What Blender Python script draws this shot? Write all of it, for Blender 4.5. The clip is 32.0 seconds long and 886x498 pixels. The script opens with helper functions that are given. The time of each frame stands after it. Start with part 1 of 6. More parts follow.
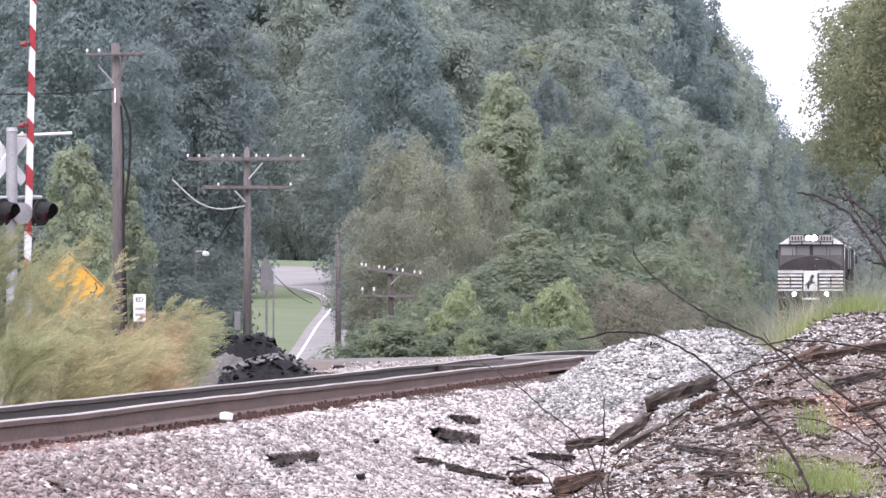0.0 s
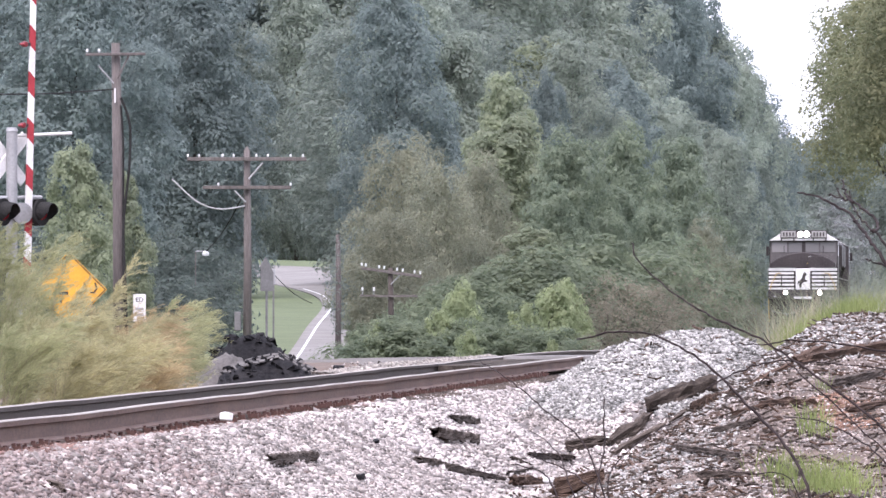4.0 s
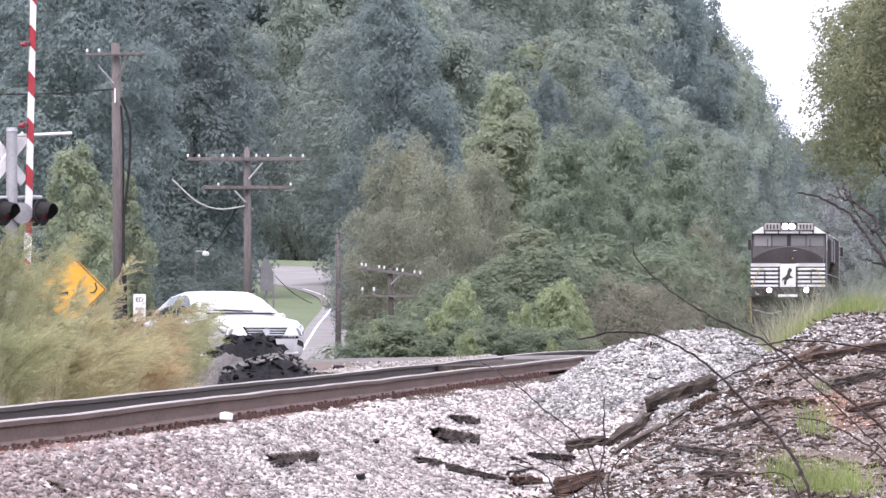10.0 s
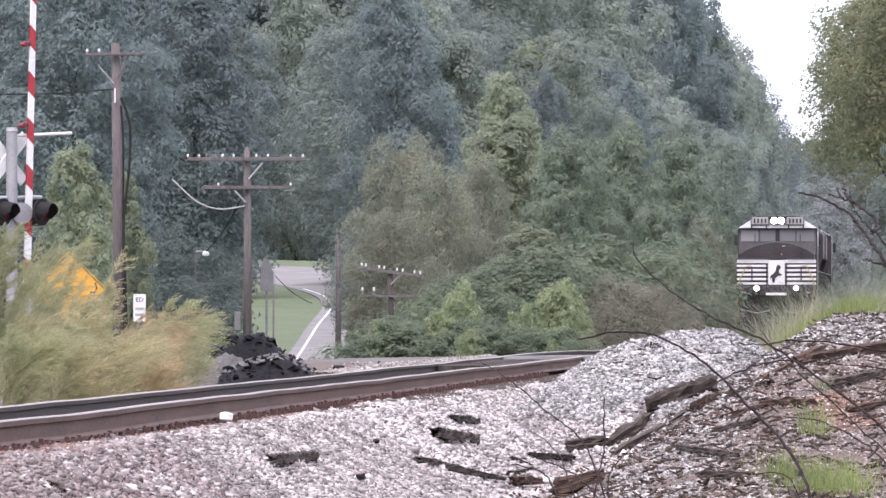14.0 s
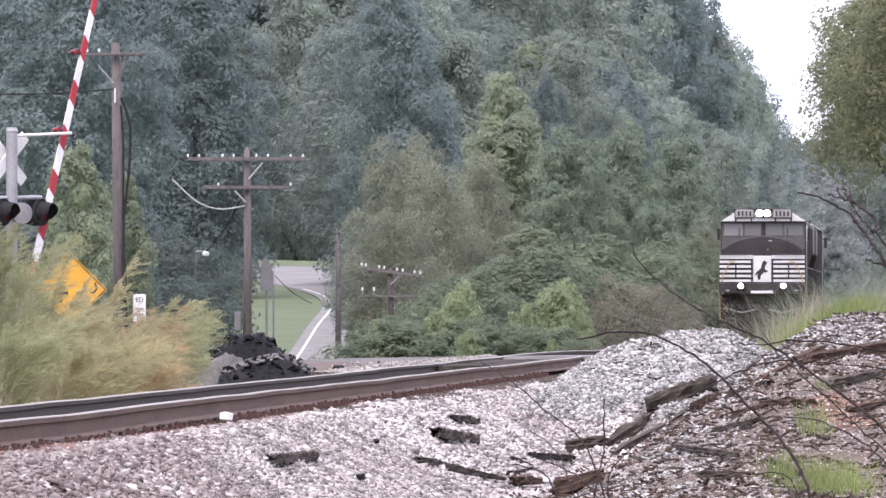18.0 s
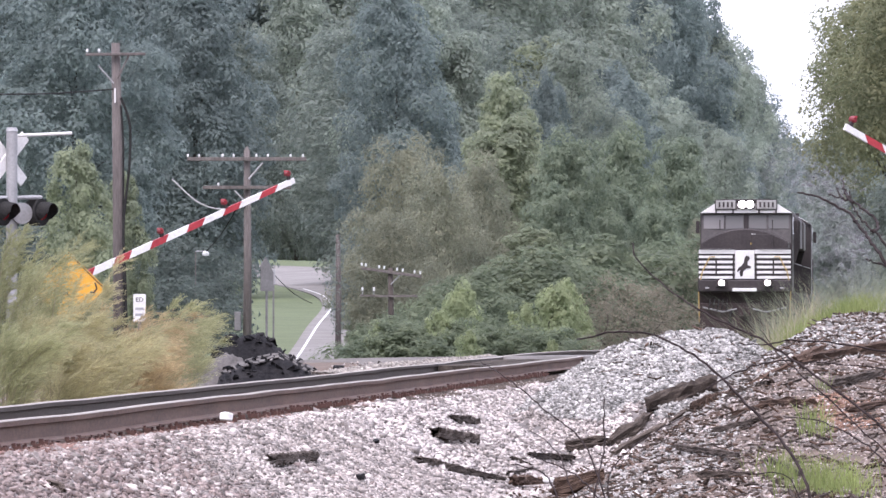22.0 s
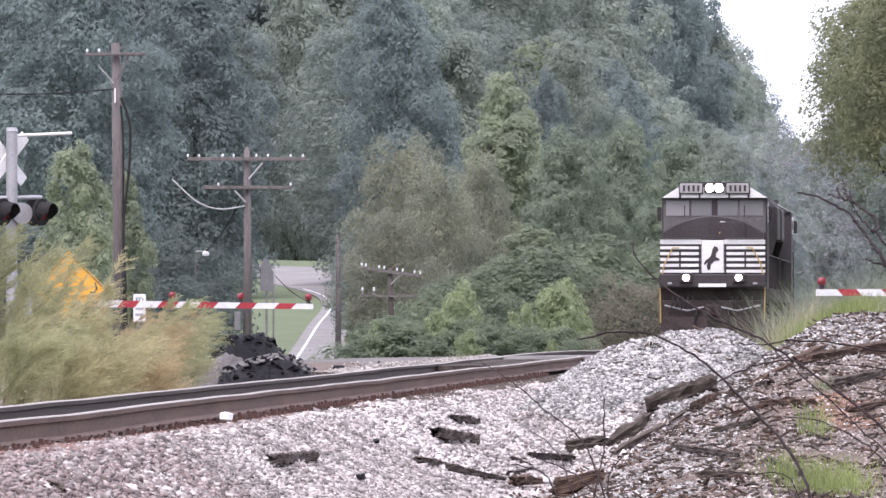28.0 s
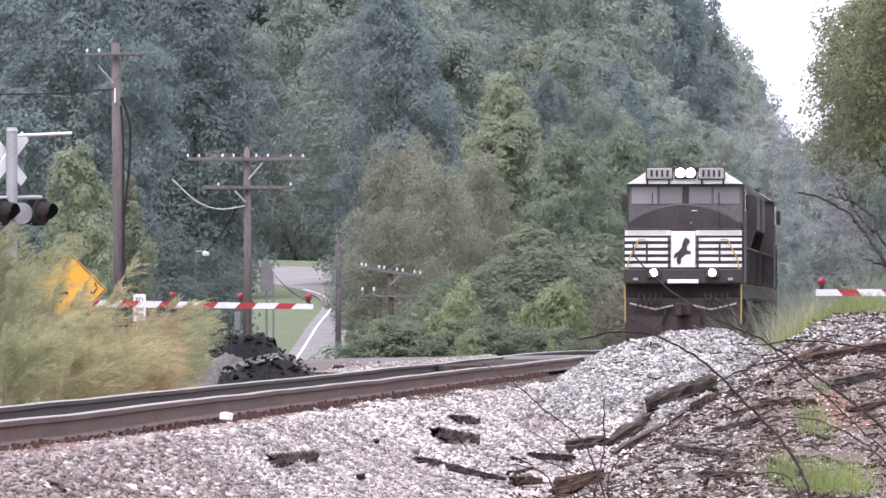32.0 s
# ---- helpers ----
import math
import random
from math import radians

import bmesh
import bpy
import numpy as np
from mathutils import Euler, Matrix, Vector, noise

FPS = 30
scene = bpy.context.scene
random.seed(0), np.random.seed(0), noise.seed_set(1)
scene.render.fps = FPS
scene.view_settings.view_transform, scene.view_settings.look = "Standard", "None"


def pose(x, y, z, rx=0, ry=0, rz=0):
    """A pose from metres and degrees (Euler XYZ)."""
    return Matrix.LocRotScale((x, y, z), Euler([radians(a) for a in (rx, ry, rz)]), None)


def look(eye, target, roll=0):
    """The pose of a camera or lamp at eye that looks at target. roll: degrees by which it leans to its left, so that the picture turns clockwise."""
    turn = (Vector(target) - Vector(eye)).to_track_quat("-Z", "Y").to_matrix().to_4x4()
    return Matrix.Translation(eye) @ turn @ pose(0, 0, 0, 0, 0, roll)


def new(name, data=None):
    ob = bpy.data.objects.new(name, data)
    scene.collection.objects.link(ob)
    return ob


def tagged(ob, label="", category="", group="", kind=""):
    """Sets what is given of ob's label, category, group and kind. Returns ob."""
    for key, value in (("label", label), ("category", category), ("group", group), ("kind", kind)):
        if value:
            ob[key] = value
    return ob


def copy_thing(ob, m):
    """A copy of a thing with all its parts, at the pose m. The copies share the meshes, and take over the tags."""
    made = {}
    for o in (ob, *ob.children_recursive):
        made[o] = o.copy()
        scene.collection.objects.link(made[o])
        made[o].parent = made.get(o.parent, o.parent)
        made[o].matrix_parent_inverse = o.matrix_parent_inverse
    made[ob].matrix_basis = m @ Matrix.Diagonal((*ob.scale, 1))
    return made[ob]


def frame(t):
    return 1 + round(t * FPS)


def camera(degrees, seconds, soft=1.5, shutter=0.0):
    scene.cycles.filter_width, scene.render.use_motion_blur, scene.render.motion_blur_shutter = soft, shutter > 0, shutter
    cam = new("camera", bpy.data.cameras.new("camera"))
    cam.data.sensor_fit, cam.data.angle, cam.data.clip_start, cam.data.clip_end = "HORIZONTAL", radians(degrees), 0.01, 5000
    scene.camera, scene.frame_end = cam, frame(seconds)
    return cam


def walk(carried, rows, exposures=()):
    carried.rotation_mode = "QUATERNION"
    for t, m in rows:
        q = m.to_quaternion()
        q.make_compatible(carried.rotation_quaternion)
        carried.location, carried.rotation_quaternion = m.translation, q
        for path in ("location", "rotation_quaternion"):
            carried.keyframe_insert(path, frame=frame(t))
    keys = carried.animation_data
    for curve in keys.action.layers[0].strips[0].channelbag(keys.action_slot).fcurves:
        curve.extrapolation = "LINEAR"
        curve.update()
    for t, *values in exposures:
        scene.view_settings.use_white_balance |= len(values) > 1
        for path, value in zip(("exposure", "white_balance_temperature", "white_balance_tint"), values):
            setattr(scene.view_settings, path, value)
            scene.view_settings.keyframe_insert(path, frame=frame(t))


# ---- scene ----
cam = camera(5.159, 32.0, soft=1.5)
EYE = (0.0, 0.0, 0.665)
walk(cam, [(0.0, pose(*EYE, 90.418, 0, 0)), (32.0, pose(*EYE, 90.418, 0, 0))], exposures=[(t, e, 6150, 24) for t, e in ((0.0, 1.41), (10.0, 1.41), (10.5, 1.25), (11.0, 1.01), (11.6, 1.02), (12.2, 1.1), (13.0, 1.21), (14.0, 1.24), (20.0, 1.25), (32.0, 1.27))])

# ---- sky and sun: a bright overcast day ----
world = bpy.data.worlds.new("overcast_sky")
scene.world = world
world.use_nodes = True
wn, wl = world.node_tree.nodes, world.node_tree.links
sky = wn.new("ShaderNodeTexSky")
sky.sky_type, sky.sun_disc = "NISHITA", False
sky.sun_elevation, sky.sun_rotation = radians(58), radians(200)
sky.air_density, sky.dust_density, sky.ozone_density = 1.0, 6.0, 0.6
veil = wn.new("ShaderNodeMix")
veil.data_type = "RGBA"
veil.inputs["Factor"].default_value = 0.72
veil.inputs["B"].default_value = (8.6, 9.1, 9.8, 1)
wl.new(sky.outputs["Color"], veil.inputs["A"])
wl.new(veil.outputs["Result"], wn["Background"].inputs["Color"])
wn["Background"].inputs["Strength"].default_value = 0.13
sun = new("sun", bpy.data.lights.new("sun", "SUN"))
sun.data.energy, sun.data.angle, sun.data.color = 1.3, radians(35), (1.0, 0.97, 0.93)
sun.matrix_world = look((0, 0, 60), (-16 * math.sin(radians(200)), -16 * math.cos(radians(200)), 60 - 25.6))


# ---- materials ----
def material(name, low, high, rough=0.85, scale=4.0, fine=40.0, bump=0.3, metal=0.0, spread=0.0, island=False, coat=0.0, stretch=(1, 1, 1), sheen=0.3):
    """Two colours mixed by coarse and fine noise, with relief; spread: change of brightness from piece to piece."""
    m = bpy.data.materials.new(name)
    m.use_nodes = True
    n, l = m.node_tree.nodes, m.node_tree.links
    b = n["Principled BSDF"]
    co = n.new("ShaderNodeTexCoord")
    mp = n.new("ShaderNodeMapping")
    mp.inputs["Scale"].default_value = stretch
    l.new(co.outputs["Object"], mp.inputs["Vector"])
    a, c = n.new("ShaderNodeTexNoise"), n.new("ShaderNodeTexNoise")
    for node, sc in ((a, scale), (c, fine)):
        node.inputs["Scale"].default_value, node.inputs["Detail"].default_value = sc, 5
        l.new(mp.outputs["Vector"], node.inputs["Vector"])
    mul = n.new("ShaderNodeMath")
    mul.operation = "MULTIPLY_ADD"
    l.new(c.outputs["Fac"], mul.inputs[0])
    mul.inputs[1].default_value = 0.9
    l.new(a.outputs["Fac"], mul.inputs[2])
    ramp = n.new("ShaderNodeMapRange")
    ramp.inputs["From Min"].default_value, ramp.inputs["From Max"].default_value = 0.62, 1.28
    l.new(mul.outputs[0], ramp.inputs["Value"])
    mix = n.new("ShaderNodeMix")
    mix.data_type = "RGBA"
    mix.inputs["A"].default_value, mix.inputs["B"].default_value = (*low, 1), (*high, 1)
    l.new(ramp.outputs["Result"], mix.inputs["Factor"])
    out = mix.outputs["Result"]
    if spread:
        src = n.new("ShaderNodeNewGeometry").outputs["Random Per Island"] if island else n.new("ShaderNodeObjectInfo").outputs["Random"]
        r = n.new("ShaderNodeMapRange")
        r.inputs["To Min"].default_value, r.inputs["To Max"].default_value = 1 - spread, 1 + spread
        l.new(src, r.inputs["Value"])
        hs = n.new("ShaderNodeHueSaturation")
        l.new(r.outputs["Result"], hs.inputs["Value"])
        l.new(out, hs.inputs["Color"])
        out = hs.outputs["Color"]
    l.new(out, b.inputs["Base Color"])
    b.inputs["Roughness"].default_value, b.inputs["Metallic"].default_value, b.inputs["Coat Weight"].default_value = rough, metal, coat
    b.inputs["Specular IOR Level"].default_value = sheen
    if bump:
        bp = n.new("ShaderNodeBump")
        bp.inputs["Strength"].default_value, bp.inputs["Distance"].default_value = bump, 0.02
        l.new(mul.outputs[0], bp.inputs["Height"])
        l.new(bp.outputs["Normal"], b.inputs["Normal"])
    return m


def leaf_material(name, low, high, glow=0.6, spread=0.15, scale=0.35, tree=0.13):
    """Leaves: varied from leaf to leaf and from bough to bough, partly see-through."""
    m = material(name, low, high, rough=0.7, scale=scale, fine=1.1, bump=0.0, spread=spread, island=True)
    n, l = m.node_tree.nodes, m.node_tree.links
    b = n["Principled BSDF"]
    b.inputs["Specular IOR Level"].default_value = 0.35
    own, lift, tone = n.new("ShaderNodeObjectInfo"), n.new("ShaderNodeMapRange"), n.new("ShaderNodeHueSaturation")
    lift.inputs["To Min"].default_value, lift.inputs["To Max"].default_value = 1 - tree, 1 + tree
    l.new(own.outputs["Random"], lift.inputs["Value"])
    l.new(lift.outputs["Result"], tone.inputs["Value"])
    l.new(b.inputs["Base Color"].links[0].from_socket, tone.inputs["Color"])
    l.new(tone.outputs["Color"], b.inputs["Base Color"])
    t = n.new("ShaderNodeBsdfTranslucent")
    s = n.new("ShaderNodeMixShader")
    s.inputs["Fac"].default_value = glow
    l.new(b.inputs["Base Color"].links[0].from_socket, t.inputs["Color"])
    l.new(b.outputs[0], s.inputs[1])
    l.new(t.outputs[0], s.inputs[2])
    l.new(s.outputs[0], n["Material Output"].inputs["Surface"])
    return m


def lamp_material(name, colour, strength):
    m = bpy.data.materials.new(name)
    m.use_nodes = True
    b = m.node_tree.nodes["Principled BSDF"]
    b.inputs["Base Color"].default_value = b.inputs["Emission Color"].default_value = (*colour, 1)
    b.inputs["Emission Strength"].default_value = strength
    return m


def glass_material(name, tint, rough=0.05):
    m = bpy.data.materials.new(name)
    m.use_nodes = True
    b = m.node_tree.nodes["Principled BSDF"]
    b.inputs["Base Color"].default_value = (*tint, 1)
    b.inputs["Roughness"].default_value, b.inputs["Specular IOR Level"].default_value, b.inputs["Coat Weight"].default_value = rough, 0.25, 0.0
    return m


CLAY = material("orange_clay", (0.15, 0.088, 0.064), (0.29, 0.175, 0.125), 0.95, 2.0, 20.0, 0.5, spread=0.4, island=True)
SIGN_BACK = material("weathered_sign_back", (0.095, 0.092, 0.092), (0.16, 0.155, 0.155), 0.6, 2.0, 20.0, 0.1)
EARTH = material("earth", (0.05, 0.039, 0.032), (0.13, 0.092, 0.069), 0.95, 0.5, 6.0, 0.6)
BALLAST_BED = material("ballast_bed", (0.065, 0.057, 0.053), (0.195, 0.175, 0.166), 0.95, 1.5, 22.0, 1.0)
STONE = material("pale_stone", (0.10, 0.085, 0.077), (0.44, 0.394, 0.366), 0.9, 0.9, 30.0, 0.4, spread=0.65, island=True)
STONE_RUST = material("rust_dusted_stone", (0.105, 0.08, 0.073), (0.29, 0.238, 0.22), 0.95, 3.0, 30.0, 0.4, spread=0.4, island=True)
STONE_RED = material("rust_red_stone", (0.085, 0.05, 0.042), (0.23, 0.148, 0.126), 0.95, 3.0, 30.0, 0.4, spread=0.4, island=True)
STONE_PIECE = material("pale_stone_piece", (0.12, 0.102, 0.094), (0.38, 0.34, 0.315), 0.9, 3.0, 30.0, 0.4, spread=0.35)
STONE_PALER = material("paler_stone", (0.145, 0.126, 0.115), (0.54, 0.49, 0.46), 0.9, 0.9, 30.0, 0.4, spread=0.6, island=True)
STONE_WHITE = material("dusty_stone", (0.12, 0.108, 0.095), (0.36, 0.33, 0.295), 0.95, 2.0, 30.0, 0.4, spread=0.35, island=True)
STONE_GREY = material("grey_stone", (0.105, 0.104, 0.096), (0.46, 0.444, 0.423), 0.9, 3.0, 30.0, 0.4, spread=0.65, island=True)
STONE_BROWN = material("soiled_stone", (0.068, 0.054, 0.046), (0.35, 0.29, 0.258), 0.95, 3.0, 30.0, 0.4, spread=0.65, island=True)
ASPHALT = material("asphalt", (0.128, 0.121, 0.115), (0.212, 0.202, 0.193), 0.95, 0.6, 30.0, 0.3, sheen=0.1)
PAINT_LINE = material("road_paint", (0.42, 0.42, 0.41), (0.6, 0.6, 0.59), 0.7, 2.0, 40.0, 0.1)
TURF = material("mown_grass", (0.06, 0.078, 0.038), (0.106, 0.128, 0.062), 0.9, 0.4, 9.0, 0.8)
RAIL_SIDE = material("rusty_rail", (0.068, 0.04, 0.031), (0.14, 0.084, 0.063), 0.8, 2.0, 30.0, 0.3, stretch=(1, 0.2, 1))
# Same rust, darkened for the shade on the far rail.
RAIL_SHADED = material("shaded_rusty_rail", (0.036, 0.027, 0.022), (0.072, 0.053, 0.043), 0.8, 2.0, 30.0, 0.3, stretch=(1, 0.2, 1))
ANCHOR = material("rusty_anchor", (0.05, 0.026, 0.022), (0.12, 0.064, 0.052), 0.9, 6.0, 40.0, 0.3)
RAIL_TOP = material("worn_rail_head", (0.17, 0.146, 0.122), (0.3, 0.264, 0.226), 0.6, 2.0, 30.0, 0.1, metal=0.2, stretch=(1, 0.1, 1))
TIMBER = material("weathered_timber", (0.014, 0.011, 0.0095), (0.145, 0.118, 0.10), 0.9, 3.0, 14.0, 1.0, spread=0.3, stretch=(12, 0.8, 12), sheen=0.08)
TIMBER_RED = material("rotten_timber", (0.022, 0.015, 0.012), (0.16, 0.108, 0.082), 0.95, 3.0, 14.0, 1.0, spread=0.3, stretch=(12, 0.8, 12), sheen=0.08)
POLE_WOOD = material("pole_wood", (0.06, 0.052, 0.049), (0.15, 0.132, 0.125), 0.9, 1.5, 12.0, 0.6, stretch=(5, 5, 0.4))
BARK = material("bark", (0.03, 0.025, 0.022), (0.09, 0.075, 0.068), 0.95, 1.5, 12.0, 0.9, stretch=(3, 3, 0.6))
TWIG = material("dead_twig", (0.012, 0.009, 0.009), (0.045, 0.034, 0.033), 0.85, 6.0, 40.0, 0.4, sheen=0.08)
TAR = material("broken_tar", (0.005, 0.005, 0.006), (0.022, 0.021, 0.022), 0.7, 3.0, 20.0, 0.8, spread=0.4, sheen=0.08)
SLAB_GREY = material("dusty_asphalt", (0.045, 0.041, 0.039), (0.125, 0.116, 0.11), 0.95, 3.0, 18.0, 0.7, spread=0.2)
CONCRETE = material("pale_block", (0.55, 0.54, 0.52), (0.78, 0.77, 0.75), 0.8, 6.0, 40.0, 0.2)
WHITE = material("white_paint", (0.48, 0.47, 0.46), (0.66, 0.655, 0.645), 0.5, 1.5, 20.0, 0.05)
RED = material("red_paint", (0.23, 0.024, 0.032), (0.35, 0.04, 0.048), 0.45, 1.5, 20.0, 0.05)
ALU = material("grey_aluminium", (0.21, 0.21, 0.215), (0.34, 0.34, 0.345), 0.55, 2.0, 20.0, 0.1, metal=0.2)
# Black paint, lifted to hold the haze in front of the locomotive.
BLACK = material("haze_lifted_black", (0.026, 0.0225, 0.023), (0.056, 0.048, 0.048), 0.5, 1.2, 15.0, 0.1, sheen=0.15)
# Dull black cab front; the sky's reflection is put into this grey.
SKY_GREY = material("sky_grey_panel", (0.055, 0.05, 0.05), (0.11, 0.10, 0.098), 0.5, 1.2, 12.0, 0.1)
# Grime on black, its dark tones lifted for haze as well.
GRIME = material("haze_lifted_grime", (0.028, 0.022, 0.021), (0.066, 0.051, 0.048), 0.75, 1.2, 12.0, 0.3, sheen=0.08)
YELLOW = material("sign_yellow", (0.5, 0.25, 0.025), (0.64, 0.34, 0.045), 0.5, 3.0, 20.0, 0.05)
YELLOW_RAIL = material("yellow_rail", (0.26, 0.18, 0.065), (0.38, 0.265, 0.09), 0.5, 3.0, 20.0, 0.05)
SILVER = material("silver_paint", (0.41, 0.405, 0.407), (0.48, 0.474, 0.476), 0.3, 0.8, 60.0, 0.0, metal=0.25, coat=0.8)
CHROME = material("chrome", (0.45, 0.45, 0.45), (0.6, 0.6, 0.6), 0.38, 2.0, 20.0, 0.0, metal=0.9)
RUBBER = material("rubber", (0.012, 0.012, 0.012), (0.035, 0.034, 0.033), 0.85, 5.0, 40.0, 0.2, sheen=0.08)
DARK_GLASS = glass_material("dark_glass", (0.015, 0.017, 0.018))
# Pale sky reflection is put into the windscreen's base colour.
SCREEN_GLASS = glass_material("windscreen_glass", (0.27, 0.265, 0.265), 0.2)
# Cab panes: the reflected sky is part of the base colour.
CAB_GLASS = glass_material("cab_glass", (0.2, 0.19, 0.19), 0.15)
PORCELAIN = material("insulator_glass", (0.45, 0.46, 0.46), (0.6, 0.6, 0.6), 0.25, 4.0, 20.0, 0.0)
HEADLIGHT = lamp_material("headlight", (1.0, 0.95, 0.86), 40.0)
DITCH_LIGHT = lamp_material("ditch_light", (1.0, 0.92, 0.8), 28.0)
RED_LIGHT = lamp_material("red_lamp", (0.13, 0.006, 0.01), 0.06)
RED_LENS = material("red_lens", (0.10, 0.008, 0.01), (0.16, 0.012, 0.016), 0.15, 2.0, 20.0, 0.0)
CAR_LAMP = glass_material("clear_lamp", (0.15, 0.15, 0.16), 0.1)
STRAW = leaf_material("straw", (0.26, 0.22, 0.15), (0.42, 0.37, 0.27), scale=2.0)
# Haze is mixed into the wood's leaf colours: greyer, bluer, dark tones lifted.
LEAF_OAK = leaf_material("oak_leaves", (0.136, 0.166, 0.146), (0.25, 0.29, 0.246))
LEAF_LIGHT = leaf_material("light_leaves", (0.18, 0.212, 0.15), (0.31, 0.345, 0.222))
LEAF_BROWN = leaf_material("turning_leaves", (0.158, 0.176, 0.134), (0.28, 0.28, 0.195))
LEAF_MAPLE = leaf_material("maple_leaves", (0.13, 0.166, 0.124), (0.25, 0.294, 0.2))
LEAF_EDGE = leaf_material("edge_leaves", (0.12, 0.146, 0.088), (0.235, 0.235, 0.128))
# Trees farther back get paler leaves still, as thicker haze.
LEAF_HAZE_PALE = leaf_material("haze_pale_leaves", (0.178, 0.212, 0.181), (0.315, 0.36, 0.292))
LEAF_HAZE_DARK = leaf_material("haze_blued_leaves", (0.128, 0.16, 0.154), (0.21, 0.26, 0.243))
# Undergrowth leaves: the shade inside the wood is in this dark colour.
LEAF_SHADE = leaf_material("shade_darkened_leaves", (0.07, 0.09, 0.082), (0.125, 0.15, 0.13))
LEAF_YOUNG = leaf_material("young_leaves", (0.17, 0.212, 0.122), (0.32, 0.36, 0.198), scale=0.8)
LEAF_SHRUB = leaf_material("shrub_leaves", (0.105, 0.135, 0.097), (0.215, 0.25, 0.155), scale=0.8)
LEAF_DRY = leaf_material("dry_brush", (0.14, 0.13, 0.10), (0.25, 0.23, 0.17), scale=0.8)
LEAF_OLIVE = leaf_material("olive_plumes", (0.23, 0.245, 0.13), (0.44, 0.435, 0.245), spread=0.28, scale=0.7)
LEAF_FENNEL = leaf_material("fennel_plumes", (0.27, 0.26, 0.14), (0.50, 0.45, 0.255), spread=0.28, scale=1.2)
LEAF_RUST = leaf_material("faded_plumes", (0.31, 0.245, 0.14), (0.50, 0.40, 0.23), spread=0.28, scale=1.2)
BLADE = leaf_material("grass_blades", (0.13, 0.16, 0.07), (0.27, 0.3, 0.14), scale=2.0)
BLADE_BRIGHT = leaf_material("bright_grass", (0.13, 0.175, 0.055), (0.28, 0.32, 0.115), scale=2.0)
BLADE_REED = leaf_material("reed_blades", (0.17, 0.195, 0.13), (0.29, 0.305, 0.215), scale=2.0)
BLADE_PALE = leaf_material("pale_grass", (0.20, 0.22, 0.12), (0.36, 0.36, 0.22), scale=2.0)


# ---- mesh tools ----
class Shape:
    """Vertices and faces gathered from simple solids."""

    def __init__(self):
        self.v, self.f = [], []

    def add(self, vs, fs, m=None):
        k = len(self.v)
        self.v += [tuple(m @ Vector(p)) if m else tuple(p) for p in vs]
        self.f += [tuple(i + k for i in q) for q in fs]
        return self

    def box(self, c, s, m=None):
        x, y, z = (d / 2 for d in s)
        vs = [(c[0] + i * x, c[1] + j * y, c[2] + k * z) for i in (-1, 1) for j in (-1, 1) for k in (-1, 1)]
        return self.add(vs, [(0, 1, 3, 2), (4, 6, 7, 5), (0, 4, 5, 1), (2, 3, 7, 6), (0, 2, 6, 4), (1, 5, 7, 3)], m)

    def tube(self, pts, radii, n=8, caps=True):
        pts = [Vector(p) for p in pts]
        if isinstance(radii, (int, float)):
            radii = [radii] * len(pts)
        rings = []
        for i, p in enumerate(pts):
            d = (pts[min(i + 1, len(pts) - 1)] - pts[max(i - 1, 0)]).normalized()
            a = d.orthogonal().normalized() if not rings else (side - d * side.dot(d)).normalized()
            side, b = a, d.cross(a)
            rings.append([p + (a * math.cos(2 * math.pi * k / n) + b * math.sin(2 * math.pi * k / n)) * radii[i] for k in range(n)])
        vs = [v for r in rings for v in r]
        fs = [(i * n + k, i * n + (k + 1) % n, (i + 1) * n + (k + 1) % n, (i + 1) * n + k) for i in range(len(pts) - 1) for k in range(n)]
        if caps:
            fs += [tuple(reversed(range(n))), tuple(range(len(vs) - n, len(vs)))]
        return self.add(vs, fs)

    def prism(self, poly, a, b, axis="y"):
        """A polygon in the plane across axis, pushed from a to b."""
        n = len(poly)
        put = {"y": lambda p, t: (p[0], t, p[1]), "x": lambda p, t: (t, p[0], p[1]), "z": lambda p, t: (p[0], p[1], t)}[axis]
        vs = [put(p, a) for p in poly] + [put(p, b) for p in poly]
        fs = [tuple(range(n)), tuple(range(2 * n - 1, n - 1, -1))] + [(i, i + n, (i + 1) % n + n, (i + 1) % n) for i in range(n)]
        return self.add(vs, fs)

    def loft(self, rings, closed=True, caps=True):
        n = len(rings[0])
        vs = [p for r in rings for p in r]
        m = n if closed else n - 1
        fs = [(i * n + k, i * n + (k + 1) % n, (i + 1) * n + (k + 1) % n, (i + 1) * n + k) for i in range(len(rings) - 1) for k in range(m)]
        if caps and closed:
            fs += [tuple(reversed(range(n))), tuple(range(len(vs) - n, len(vs)))]
        return self.add(vs, fs)


def part(name, shape, mat, parent=None, label="", bevel=0.0, smooth=False):
    """Links a shape as one mesh object under a thing or part."""
    me = bpy.data.meshes.new(name)
    me.from_pydata(shape.v, [], shape.f)
    bm = bmesh.new()
    bm.from_mesh(me)
    bmesh.ops.recalc_face_normals(bm, faces=bm.faces)
    if bevel:
        bmesh.ops.bevel(bm, geom=[e for e in bm.edges if len(e.link_faces) == 2 and e.calc_face_angle(0) > 0.5], offset=bevel, segments=1, affect="EDGES", clamp_overlap=True)
    bm.to_mesh(me)
    bm.free()
    if smooth:
        me.shade_smooth()
    me.materials.append(mat)
    ob = new(name, me)
    ob.parent = parent
    return tagged(ob, label)


